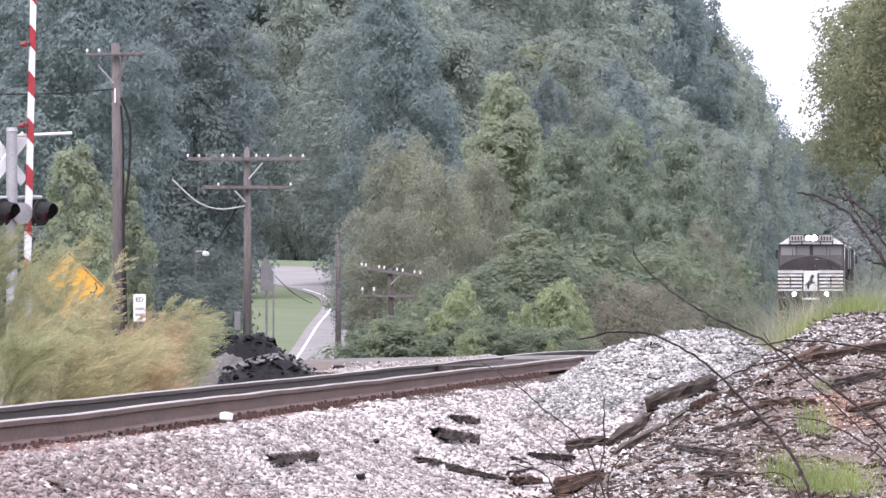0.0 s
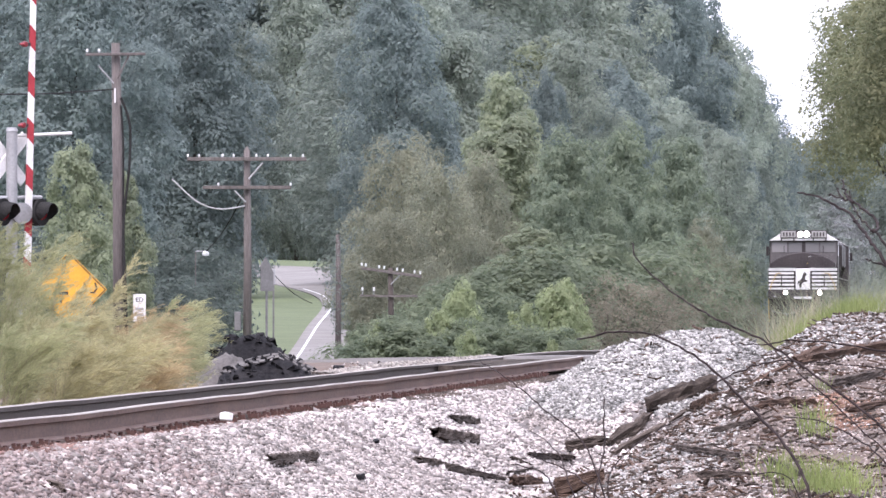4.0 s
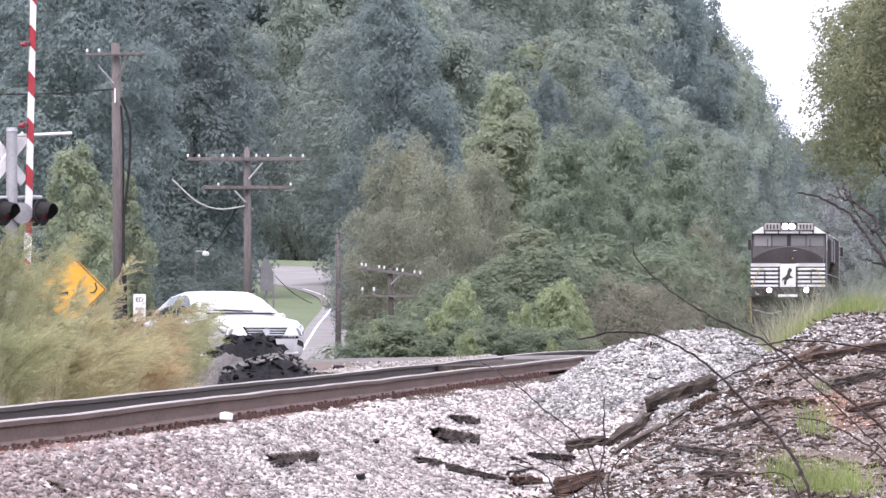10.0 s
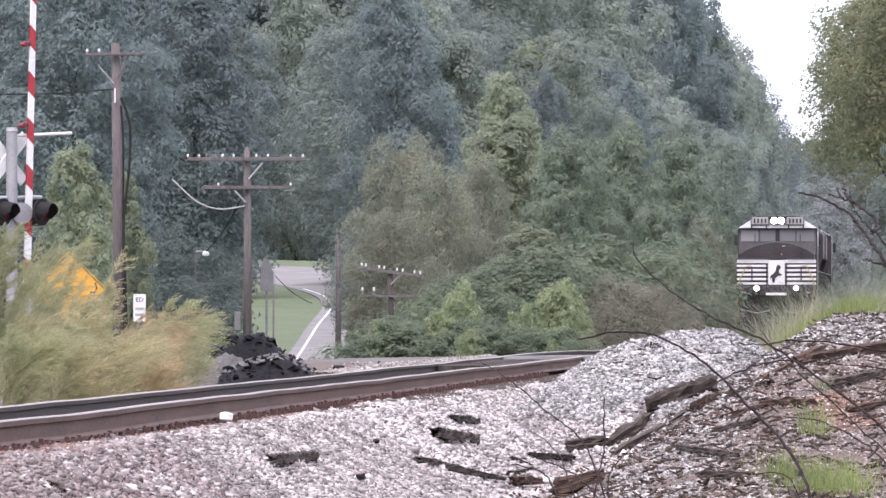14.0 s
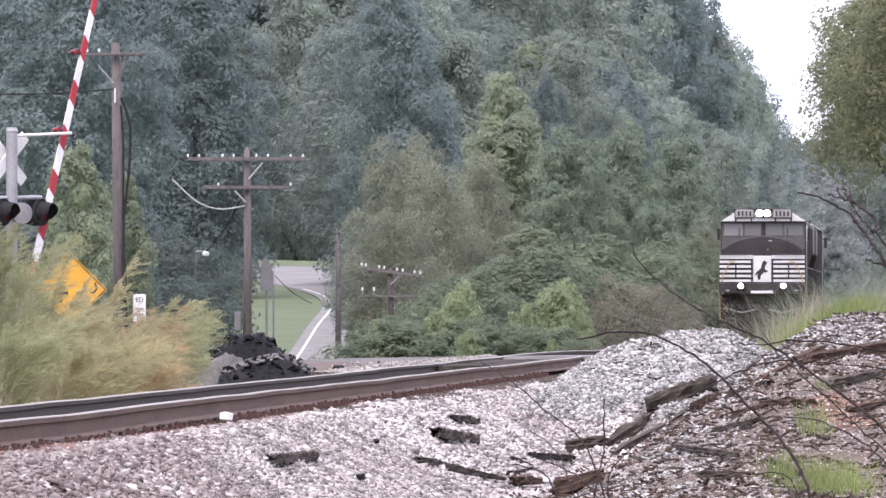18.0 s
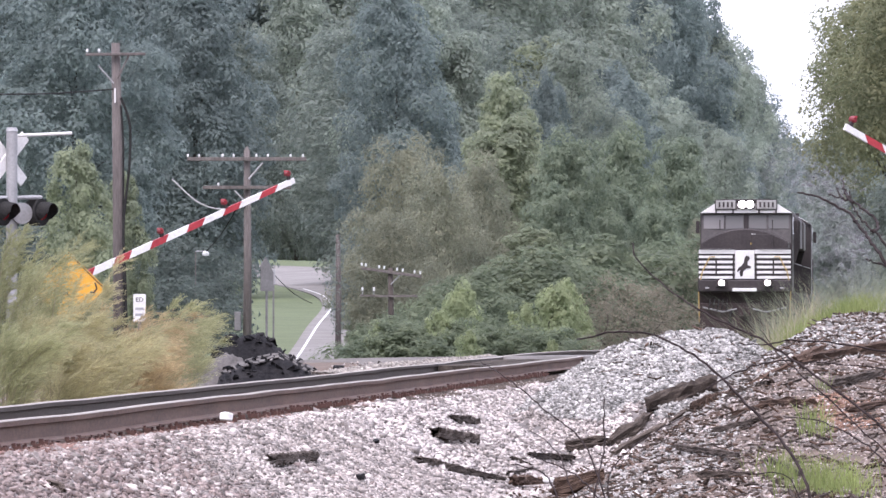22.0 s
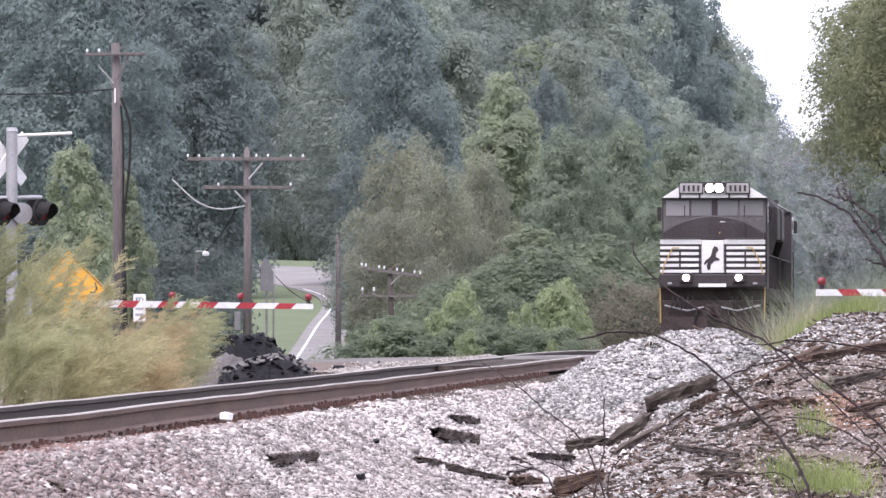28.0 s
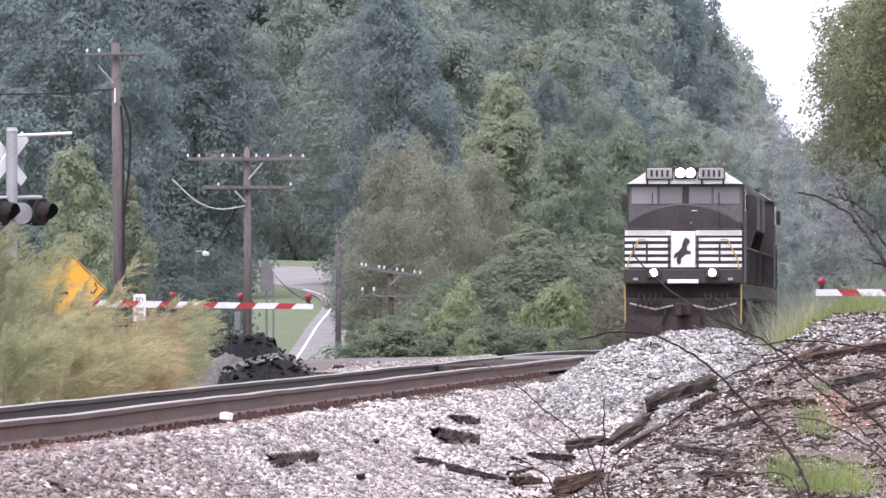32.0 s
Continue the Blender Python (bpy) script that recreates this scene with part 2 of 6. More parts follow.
def fast_mesh(name, verts, quads, mat, parent=None, label=""):
    """A large mesh from arrays of vertices and of four-cornered faces."""
    me = bpy.data.meshes.new(name)
    verts, quads = np.asarray(verts, np.float32), np.asarray(quads, np.int32)
    k = quads.shape[1]
    me.vertices.add(len(verts))
    me.vertices.foreach_set("co", verts.ravel())
    me.loops.add(quads.size)
    me.loops.foreach_set("vertex_index", quads.ravel())
    me.polygons.add(len(quads))
    me.polygons.foreach_set("loop_start", np.arange(0, quads.size, k, dtype=np.int32))
    me.update(calc_edges=True)
    me.validate()
    me.materials.append(mat)
    ob = new(name, me)
    ob.parent = parent
    return tagged(ob, label)


def thing(name, m, label, category, group="", kind=""):
    ob = new(name)
    ob.matrix_basis = m
    return tagged(ob, label, category, group, kind)


def smooth(a, b, v):
    t = min(1.0, max(0.0, (v - a) / (b - a)))
    return t * t * (3 - 2 * t)


def track_x(y):
    """Centre line of the track, nearly straight."""
    return -7.28 + 0.0537 * y


ROAD_PROFILE = ((-60, -0.9), (-25, -0.7), (-15, -0.27), (-12, -0.1), (-9, 0.03), (-5, 0.08), (0, 0.05), (6, 0.0), (11, -0.1), (15, -0.33), (23, -0.7), (40, -0.85))


def road_z(u):
    """Height of the main road, u metres along it from the crossing, towards the far side."""
    u = max(-60.0, min(40.0, u))
    for (a, za), (b, zb) in zip(ROAD_PROFILE, ROAD_PROFILE[1:]):
        if u <= b:
            return za + (zb - za) * (u - a) / (b - a)
    return zb


def road_off(x, y):
    """Distance along and across the main road."""
    dx, dy = x - 3.0, y - 170.0
    return -0.37 * dx + 0.929 * dy, 0.929 * dx + 0.37 * dy


HEAP_PROFILE = ((1.3, -0.75), (1.9, -0.44), (2.56, 0.05), (3.04, 0.31), (3.58, 0.40), (3.76, 0.47), (4.22, 0.50), (4.42, 0.45), (4.76, 0.29), (5.3, 0.05), (6.2, -0.5))


def heap_z(o, y):
    """Height of the heap of crushed stone beside the track."""
    z = -3.0
    for (a, za), (b, zb) in zip(HEAP_PROFILE, HEAP_PROFILE[1:]):
        if a <= o <= b:
            z = za + (zb - za) * (o - a) / (b - a)
    return z - 0.30 * max(0.0, abs(y - 116) - 0.8) - 0.02 * (y - 116) ** 2 * (y > 116)


def ground(x, y, heaped=True):
    """Height of the terrain; the rail tops are at 0."""
    o = x - track_x(y)
    shoulder = -0.232 - 0.52 * max(0.0, abs(o) - 1.35)
    if o < 0:
        base = -0.72 + 0.0185 * max(0.0, y - 282) * smooth(-5, -11, o) * smooth(900, 500, y)
        base += 6.0 * smooth(18, 120, -o)
    else:
        b = -1.0 + 1.72 * smooth(60, 118, y) - 1.15 * smooth(132, 148, y) + 0.5 * smooth(190, 230, y)
        base = -1.0 + (b + 1.0) * smooth(3.0, 6.0, o) + 6.0 * smooth(20, 120, o)
    base -= 1.2 * smooth(48, 20, y)
    z = max(shoulder if abs(o) < 6 else -9.0, base)
    if heaped and 1.3 <= o <= 6.2 and 105 < y < 125:
        z = max(z, heap_z(o, y))
    u, v = road_off(x, y)
    if abs(u) < 200:
        k = smooth(6.5, 4.2, abs(v))
        z += (road_z(u) - 0.12 - z) * k
    return z


# ---- ground ----
def cuts(*stretches):
    out = []
    for a, b, n in stretches:
        out += [a + (b - a) * i / n for i in range(n)]
    return out + [stretches[-1][1]]


xs = cuts((-3000, -400, 6), (-400, -60, 10), (-60, -12, 16), (-12, -4, 24), (-4, 8, 84), (8, 12, 12), (12, 60, 16), (60, 400, 10), (400, 3000, 6))
ys = cuts((-1500, -50, 6), (-50, 40, 10), (40, 170, 260), (170, 260, 60), (260, 560, 70), (560, 1000, 20), (1000, 4500, 8))


def worn(x, y):
    near = smooth(700, 300, y) * smooth(60, 20, abs(x))
    return near * (0.05 * noise.noise((x * 1.3, y * 0.9, 0)) + 0.10 * noise.noise((x * 0.23, y * 0.17, 7)))


gv = [(x, y, ground(x, y) + worn(x, y) * (0.25 + 0.75 * smooth(2.4, 3.4, abs(x - track_x(y))))) for y in ys for x in xs]
nx = len(xs)
gf = [(j * nx + i, j * nx + i + 1, (j + 1) * nx + i + 1, (j + 1) * nx + i) for j in range(len(ys) - 1) for i in range(nx - 1)]
floor = fast_mesh("ground", gv, gf, EARTH)
tagged(floor, "brown earth bank and shallow valley beside the railway", "ground", kind="structure")
floor.data.materials.append(BALLAST_BED)
floor.data.materials.append(TURF)
mat_of = []
for q in gf:
    x, y = (gv[q[0]][0] + gv[q[2]][0]) / 2, (gv[q[0]][1] + gv[q[2]][1]) / 2
    o = x - track_x(y)
    heap = 1.3 < o < 6.2 and 105 < y < 125 and heap_z(o, y) + 0.1 > ground(x, y, False)
    mat_of.append(1 if abs(o) < 3.3 or heap else 2 if y > 230 or abs(x) > 30 else 0)
floor.data.polygons.foreach_set("material_index", mat_of)
floor.data.shade_smooth()


# ---- roads ----
def strip(name, line, width, lift, mat, label, category, parent=None):
    """A paved band along points, with a thickness of its own."""
    s, rings = Shape(), []
    for i, p in enumerate(line):
        a, b = Vector(line[max(i - 1, 0)]), Vector(line[min(i + 1, len(line) - 1)])
        d = b - a
        n = Vector((d.y, -d.x, 0)).normalized() * width / 2
        p = Vector(p) + Vector((0, 0, lift))
        dn = Vector((0, 0, 0.12))
        rings.append([p - n, p - n * 0.5 + dn * 0.15, p + dn * 0.25, p + n * 0.5 + dn * 0.15, p + n, p + n * 1.02 - dn, p - n * 1.02 - dn])
    s.loft(rings)
    ob = part(name, s, mat, parent, label if parent else "")
    return ob if parent else tagged(ob, label, category, kind="structure")


def along(u, v=0.0):
    return (3.0 - 0.37 * u + 0.929 * v, 170.0 + 0.929 * u + 0.37 * v, road_z(u))


strip("road_main", [along(u, 0.3) for u in range(-220, 200, 2)], 5.8, 0.0, ASPHALT, "worn grey asphalt road over the level crossing", "road")


def glide(pts, n):
    """A smooth line through points."""
    out = []
    for i in range(len(pts) - 1):
        p = [Vector(pts[max(0, min(len(pts) - 1, k))]) for k in (i - 1, i, i + 1, i + 2)]
        for j in range(n):
            t = j / n
            out.append(0.5 * (2 * p[1] + (p[2] - p[0]) * t + (2 * p[0] - 5 * p[1] + 4 * p[2] - p[3]) * t * t + (3 * p[1] - p[0] - 3 * p[2] + p[3]) * t ** 3))
    return out + [Vector(pts[-1])]


edge = glide([(-4.5, 276, -0.66), (-4.317, 290.00, -0.402), (-4.308, 334.62, 0.473), (-4.255, 370.21, 1.133), (-4.773, 395.45, 1.597), (-5.810, 414.29, 1.951), (-7.350, 435.00, 2.315), (-9.455, 451.95, 2.691), (-30, 480, 3.6)], 8)
side_pts = []
for i, p in enumerate(edge):
    d = edge[min(i + 1, len(edge) - 1)] - edge[max(i - 1, 0)]
    n = Vector((d.y, -d.x, 0)).normalized()
    side_pts.append(p + n * 2.9 + Vector((0, 0, 0.55 * smooth(380, 440, p.y))))


def band(name, line, a, b, lift, mat, parent=None, thick=0.15):
    rings = []
    for i, p in enumerate(line):
        d = line[min(i + 1, len(line) - 1)] - line[max(i - 1, 0)]
        n = Vector((d.y, -d.x, 0)).normalized()
        rise = 0.06 * smooth(390, 440, p.y)
        q = [p + n * t + Vector((0, 0, lift + rise * max(t, 0))) for t in (a, b)]
        rings.append([q[0], q[1], q[1] - Vector((0, 0, thick)), q[0] - Vector((0, 0, thick))])
    return part(name, Shape().loft(rings), mat, parent)


lane = tagged(band("road_side", edge, -0.3, 6.2, 0.02, ASPHALT), "pale grey country lane climbing a wooded slope", "road", kind="structure")
band("edge_line", edge, 0.0, 0.075, 0.03, PAINT_LINE, lane, 0.012)
verge = tagged(band("verge", edge, -9.0, -0.3, -0.02, TURF), "mown green grass verge beside the lane", "grass", kind="structure")
far_verge = tagged(band("verge_far", edge[30:], 6.2, 9.5, 0.0, TURF), "strip of grass beyond the lane", "grass", kind="structure")

# ---- track ----
def rail_rise(y, near=True):
    """The rails climb a little towards the crossing."""
    return (0.00075 * (y - 81) if near else 0.0012 * (y - 124)) * smooth(235, 175, y)


def on_track(y, o, z):
    return (track_x(y) + o, y, z + rail_rise(y, o > 0))


PROFILE = [(-0.075, -0.172), (0.075, -0.172), (0.075, -0.160), (0.012, -0.140), (0.010, -0.050), (0.036, -0.040), (0.037, -0.008), (0.028, 0.0), (-0.028, 0.0), (-0.037, -0.008), (-0.036, -0.040), (-0.010, -0.050), (-0.012, -0.140), (-0.075, -0.160)]
rail_ys = cuts((30, 170, 140), (170, 620, 60))
for o, which in ((0.752, "near"), (-0.752, "far")):
    rings = []
    for y in rail_ys:
        wob = 0.012 * noise.noise((y * 0.09, o, 3)) + 0.006 * noise.noise((y * 0.31, o, 5))
        side = 0.02 * noise.noise((y * 0.07, o, 9))
        rings.append([on_track(y, o + side + a, b + wob) for a, b in PROFILE])
    r = thing("rail", pose(0, 0, 0), "rusty brown steel rail with a bright worn head", "rail", "rails of the track")
    part("rail_web", Shape().loft(rings), RAIL_SIDE if which == "near" else RAIL_SHADED, r, "rusty web and foot")
    tops = [[(ring[k][0], ring[k][1], ring[k][2] + 0.003) for k in (6, 7, 8, 9)] for ring in rings]
    part("rail_head", Shape().loft(tops, closed=False), RAIL_TOP, r, "worn bright running surface")

tie = Shape().box((0, 0, -0.275), (2.6, 0.22, 0.17))
tie_mesh = None
bed = thing("track_bed", pose(0, 0, 0), "timber sleepers with spikes under the rails", "railway sleepers", kind="structure")
for i in range(236):
    y = 52 + i * 0.5
    if tie_mesh is None:
        t = part("sleeper", tie, TIMBER, bed, bevel=0.012)
        tie_mesh = t.data
    else:
        t = new("sleeper", tie_mesh)
        t.parent = bed
    t.matrix_basis = pose(track_x(y), y, rail_rise(y, False) * 0.5 - 0.005 + 0.01 * random.random(), 0, 0, -3.07 + random.uniform(-0.6, 0.6))
anchor = Shape().box((0.085, 0, -0.195), (0.06, 0.07, 0.04)).box((0.062, 0.02, -0.168), (0.03, 0.05, 0.03))
anchor_mesh = None
for i in range(196):
    y = 52.1 + i * 0.5
    if anchor_mesh is None:
        t = part("rail_anchor", anchor, ANCHOR, bed)
        anchor_mesh = t.data
    else:
        t = new("rail_anchor", anchor_mesh)
        t.parent = bed
    t.matrix_basis = pose(track_x(y) + 0.765, y + random.uniform(-0.08, 0.08), rail_rise(y) + random.uniform(-0.02, 0.008), 0, random.uniform(-6, 6), -3.07 + random.uniform(-8, 8))


PLANK = material("crossing_plank", (0.03, 0.025, 0.021), (0.085, 0.071, 0.06), 0.95, 2.0, 14.0, 0.8, spread=0.25, stretch=(8, 0.6, 8), sheen=0.05)
deck = thing("crossing_deck", pose(0, 0, 0), "worn dark timber planks laid between the rails at the crossing", "crossing deck", kind="structure")
for k in range(6):
    for j in range(5):
        y0, y1 = 147 + 6.3 * j, 147 + 6.3 * j + 6.26
        o = -0.575 + 0.23 * k
        s = Shape().loft([[on_track(y, o - 0.11, -0.2)[:2] + (-0.2,), on_track(y, o + 0.11, -0.2)[:2] + (-0.2,), (track_x(y) + o + 0.11, y, (rail_rise(y) + rail_rise(y, False)) / 2 - 0.045), (track_x(y) + o - 0.11, y, (rail_rise(y) + rail_rise(y, False)) / 2 - 0.045 + random.uniform(-0.008, 0.004))] for y in (y0, (y0 + y1) / 2, y1)])
        part("plank", s, PLANK, deck)


# ---- loose stone ----
CUBE_F = np.array([(0, 1, 3, 2), (4, 6, 7, 5), (0, 4, 5, 1), (2, 3, 7, 6), (0, 2, 6, 4), (1, 5, 7, 3)])
CUBE_V = np.array([(i, j, k) for i in (-1, 1) for j in (-1, 1) for k in (-1, 1)], float) * 0.5


OCTA_V = np.array([(1, 0, 0), (-1, 0, 0), (0, 1, 0), (0, -1, 0), (0, 0, 1), (0, 0, -1)], float) * 0.62
OCTA_F = np.array([(0, 2, 4), (2, 1, 4), (1, 3, 4), (3, 0, 4), (2, 0, 5), (1, 2, 5), (3, 1, 5), (0, 3, 5)])
WEDGE_V = np.array([(1, 0, 0), (-0.5, 0.87, 0), (-0.5, -0.87, 0), (0, 0, 0.95), (0, 0, -0.95)], float) * 0.66
WEDGE_F = np.array([(0, 1, 3), (1, 2, 3), (2, 0, 3), (1, 0, 4), (2, 1, 4), (0, 2, 4)])


def stone_cloud(name, spots, sizes, mat, label, category, plain=True):
    """Angular broken stones at the given places, joined."""
    n = len(spots)
    rng = np.random.default_rng(len(name) + n)
    form, faces = (WEDGE_V, WEDGE_F) if plain else (OCTA_V, OCTA_F)
    v = form[None] * (1 + rng.uniform(-0.38, 0.3, (n, len(form), 3))) + rng.uniform(-0.12, 0.12, (n, len(form), 3))
    v *= (np.asarray(sizes)[:, None] * rng.uniform(0.65, 1.25, (n, 3)))[:, None]
    q = rng.normal(size=(n, 4))
    q /= np.linalg.norm(q, axis=1)[:, None]
    w, x, y, z = q.T
    rot = np.stack([1 - 2 * (y * y + z * z), 2 * (x * y - z * w), 2 * (x * z + y * w), 2 * (x * y + z * w), 1 - 2 * (x * x + z * z), 2 * (y * z - x * w), 2 * (x * z - y * w), 2 * (y * z + x * w), 1 - 2 * (x * x + y * y)], 1).reshape(n, 3, 3)
    v = np.einsum("nij,nkj->nki", rot, v) * (1.0, 1.0, 0.68) + np.asarray(spots)[:, None]
    f = (faces[None] + (np.arange(n) * len(form))[:, None, None]).reshape(-1, faces.shape[1])
    return tagged(fast_mesh(name, v.reshape(-1, 3), f, mat), label, category, kind="stuff")


def strew(n, y0, y1, o0, o1, keep, seed, size):
    rng = random.Random(seed)
    pts, sz = [], []
    while len(pts) < n:
        y = y0 + (y1 - y0) * rng.random() ** 1.15
        o = rng.uniform(o0, o1)
        x = track_x(y) + o
        if abs(x) > 0.0475 * y or not keep(x, y, o):
            continue
        s = size * math.exp(rng.gauss(0, 0.28))
        pts.append((x, y, ground(x, y) + worn(x, y) * (0.25 + 0.75 * smooth(2.4, 3.4, abs(o))) + s * rng.uniform(-0.1, 0.3)))
        sz.append(s)
    return pts, sz


def in_heap(o, y, k=0.06):
    return 1.3 < o < 6.2 and 105 < y < 125 and heap_z(o, y) + k > ground(track_x(y) + o, y, False)


def fresh(o, y):
    """Where the heap's own grey stone covers the pale ballast."""
    return in_heap(o, y, 0.12) and heap_z(o, y) > -0.42 + 0.22 * noise.noise((o * 1.6, y * 0.7, 31))


p, s = strew(4000, 134, 170, 1.0, 4.2, lambda x, y, o: road_off(x, y)[1] < -2.9 and not in_heap(o, y), 17, 0.05)
stone_cloud("ballast_by_road", p, s, STONE, "pale crushed stone at the edge of the crossing", "gravel")
p, s = strew(13000, 54, 150, 0.86, 1.9, lambda x, y, o: noise.noise((x * 2, y * 0.5, 1)) > (o - 1.12) * 2.0, 11, 0.036)
stone_cloud("ballast_rusty", p, s, STONE_RED, "rust-stained crushed stone close to the rail", "gravel")
p, s = strew(64000, 54, 92, 0.98, 3.5, lambda x, y, o: noise.noise((x * 1.1, y * 0.25, 4)) + 1.3 * noise.noise((x * 13, y * 13, 4)) < -0.75 + (y - 60) * 0.075, 1, 0.038)
stone_cloud("ballast", p, s, STONE, "pale pinkish crushed stone ballast beside the rail", "gravel", False)
p, s = strew(44000, 90, 150, 0.98, 3.9, lambda x, y, o: not fresh(o, y), 15, 0.05)
stone_cloud("ballast_beyond", p, s, STONE_PALER, "pale pinkish crushed stone ballast farther along the rail", "gravel")
p, s = strew(15000, 66, 128, 3.2, 7.2, lambda x, y, o: not in_heap(o, y) and noise.noise((x * 0.9, y * 0.3, 8)) > -0.2, 16, 0.025)
stone_cloud("bank_pale_stones", p, s, STONE_PALER, "pale stones mixed into the bank", "gravel")
p, s = strew(11000, 84, 170, -10.0, -0.9, lambda x, y, o: road_off(x, y)[1] < -2.9, 2, 0.05)
stone_cloud("ballast_far", p, s, STONE, "pale crushed stone beyond the rails", "gravel")
p, s = strew(5000, 134, 176, -1.75, -0.95, lambda x, y, o: True, 23, 0.04)
p = [(x, y, max(z, -0.04 + 0.085 * (1 - abs(x - track_x(y) + 1.3) / 0.45) * smooth(132, 146, y) + 0.03 * noise.noise((x * 2, y * 0.6, 2)))) for x, y, z in p]
stone_cloud("ballast_windrow", p, s, STONE_WHITE, "low windrow of pale dusty stones at the crossing", "gravel")
p, s = strew(9000, 111, 122, 1.5, 3.4, lambda x, y, o: not fresh(o, y), 24, 0.045)
stone_cloud("ballast_foot", p, s, STONE_PALER, "pale crushed stone at the foot of the heap", "gravel")
p, s = strew(11000, 74, 97, 3.3, 5.2, lambda x, y, o: noise.noise((x * 1.2, y * 0.3, 14)) > -0.25, 25, 0.028)
stone_cloud("bank_grey_gravel", p, s, STONE_GREY, "fine grey gravel spilled over the bank", "gravel")
p, s = strew(36000, 105, 123, 1.4, 6.2, lambda x, y, o: fresh(o, y), 3, 0.041)
stone_cloud("stone_heap", p, s, STONE_GREY, "heap of fresh grey crushed stone", "stone pile")
p, s = strew(34000, 64, 128, 3.2, 7.2, lambda x, y, o: not in_heap(o, y), 4, 0.027)
stone_cloud("bank_rubble", p, s, STONE_BROWN, "soiled stone chips strewn over the bank", "rubble")
p, s = strew(9000, 98, 130, 4.4, 7.4, lambda x, y, o: not in_heap(o, y), 5, 0.038)
stone_cloud("bank_stones", p, s, STONE_GREY, "grey stones along the crest of the bank", "gravel")


p, s = strew(14000, 54, 84, 1.0, 2.6, lambda x, y, o: noise.noise((x * 1.1, y * 0.25, 4)) + 1.3 * noise.noise((x * 13, y * 13, 4)) > -0.85 + (y - 60) * 0.065, 12, 0.038)
stone_cloud("ballast_soiled", p, s, STONE_RUST, "soiled darker stones among the ballast", "gravel")
p, s = strew(4400, 64, 126, 3.0, 7.2, lambda x, y, o: True, 13, 0.03)


def chips(name, spots, mat, label):
    """Thin splinters of wood lying about."""
    rng = np.random.default_rng(77)
    n = len(spots)
    v = CUBE_V[None] * np.stack([0.03 + 0.2 * rng.random(n) ** 2.2, rng.uniform(0.008, 0.028, n), rng.uniform(0.008, 0.02, n)], 1)[:, None]
    a, b = rng.uniform(0, 2 * math.pi, n), rng.normal(0, 0.25, n)
    x = v[..., 0] * np.cos(b)[:, None]
    z = v[..., 2] + v[..., 0] * np.sin(b)[:, None]
    w = np.stack([x * np.cos(a)[:, None] - v[..., 1] * np.sin(a)[:, None], x * np.sin(a)[:, None] + v[..., 1] * np.cos(a)[:, None], z], 2) + np.asarray(spots)[:, None] + (0, 0, 0.02)
    f = (CUBE_F[None] + (np.arange(n) * 8)[:, None, None]).reshape(-1, 4)
    return tagged(fast_mesh(name, w.reshape(-1, 3), f, mat), label, "wood chips", kind="stuff")


chips("wood_chips", p[:2600], TIMBER, "dark weathered wood splinters strewn over the bank")
chips("bark_chips", p[2600:], TIMBER_RED, "reddish rotten wood splinters strewn over the bank")

p, s = strew(1700, 80, 98, 5.2, 7.0, lambda x, y, o: math.hypot((x - 3.6) / 0.24, (y - 88.5) / 3.2) < 1 + 0.6 * noise.noise((x * 3, y * 0.4, 21)), 19, 0.028)
stone_cloud("clay_clods", p, s, CLAY, "orange clay clods showing through the bank", "clay")
# larger single stones lying on the ballast
stone_meshes = []
p, s = strew(300, 56, 90, 1.05, 3.2, lambda x, y, o: True, 14, 0.045)
for i, (at, size) in enumerate(zip(p, s)):
    if i < 5:
        q = Shape().box((0, 0, 0), (1, 1, 1))
        q.v = [(x * random.uniform(0.6, 1.2), y * random.uniform(0.6, 1.2), z * random.uniform(0.6, 1.2)) for x, y, z in q.v]
        ob = part("stone", q, STONE_PIECE, floor, bevel=0.12)
        stone_meshes.append(ob.data)
    else:
        ob = new("stone", stone_meshes[i % 5])
        ob.parent = floor
    ob.matrix_basis = pose(*at, random.uniform(0, 360), random.uniform(0, 360), random.uniform(0, 360)) @ Matrix.Diagonal((size * 1.2, size, size * 0.8, 1))


# ---- plants ----
def leaf_cloud(name, spots, outs, sizes, mat, parent, seed, label="", slim=0.8):
    """Small bent leaves at the given places, facing roughly outwards."""
    n = len(spots)
    rng = np.random.default_rng(seed)
    nrm = np.asarray(outs) + rng.normal(0, 0.13, (n, 3))
    nrm /= np.linalg.norm(nrm, axis=1)[:, None] + 1e-9
    tan = np.cross(nrm, rng.normal(size=(n, 3)))
    tan /= np.linalg.norm(tan, axis=1)[:, None] + 1e-9
    bi = np.cross(nrm, tan)
    s = np.asarray(sizes)[:, None]
    c = np.asarray(spots)
    v = np.stack([c - tan * s * 0.5 + nrm * s * 0.06, c + bi * s * slim * 0.55, c + tan * s * 0.55 - nrm * s * 0.10], 1)
    return fast_mesh(name, v.reshape(-1, 3), np.arange(3 * n).reshape(n, 3), mat, parent, label)


TREES = {}


def unit(v):
    return v / (np.linalg.norm(v, axis=1)[:, None] + 1e-9)


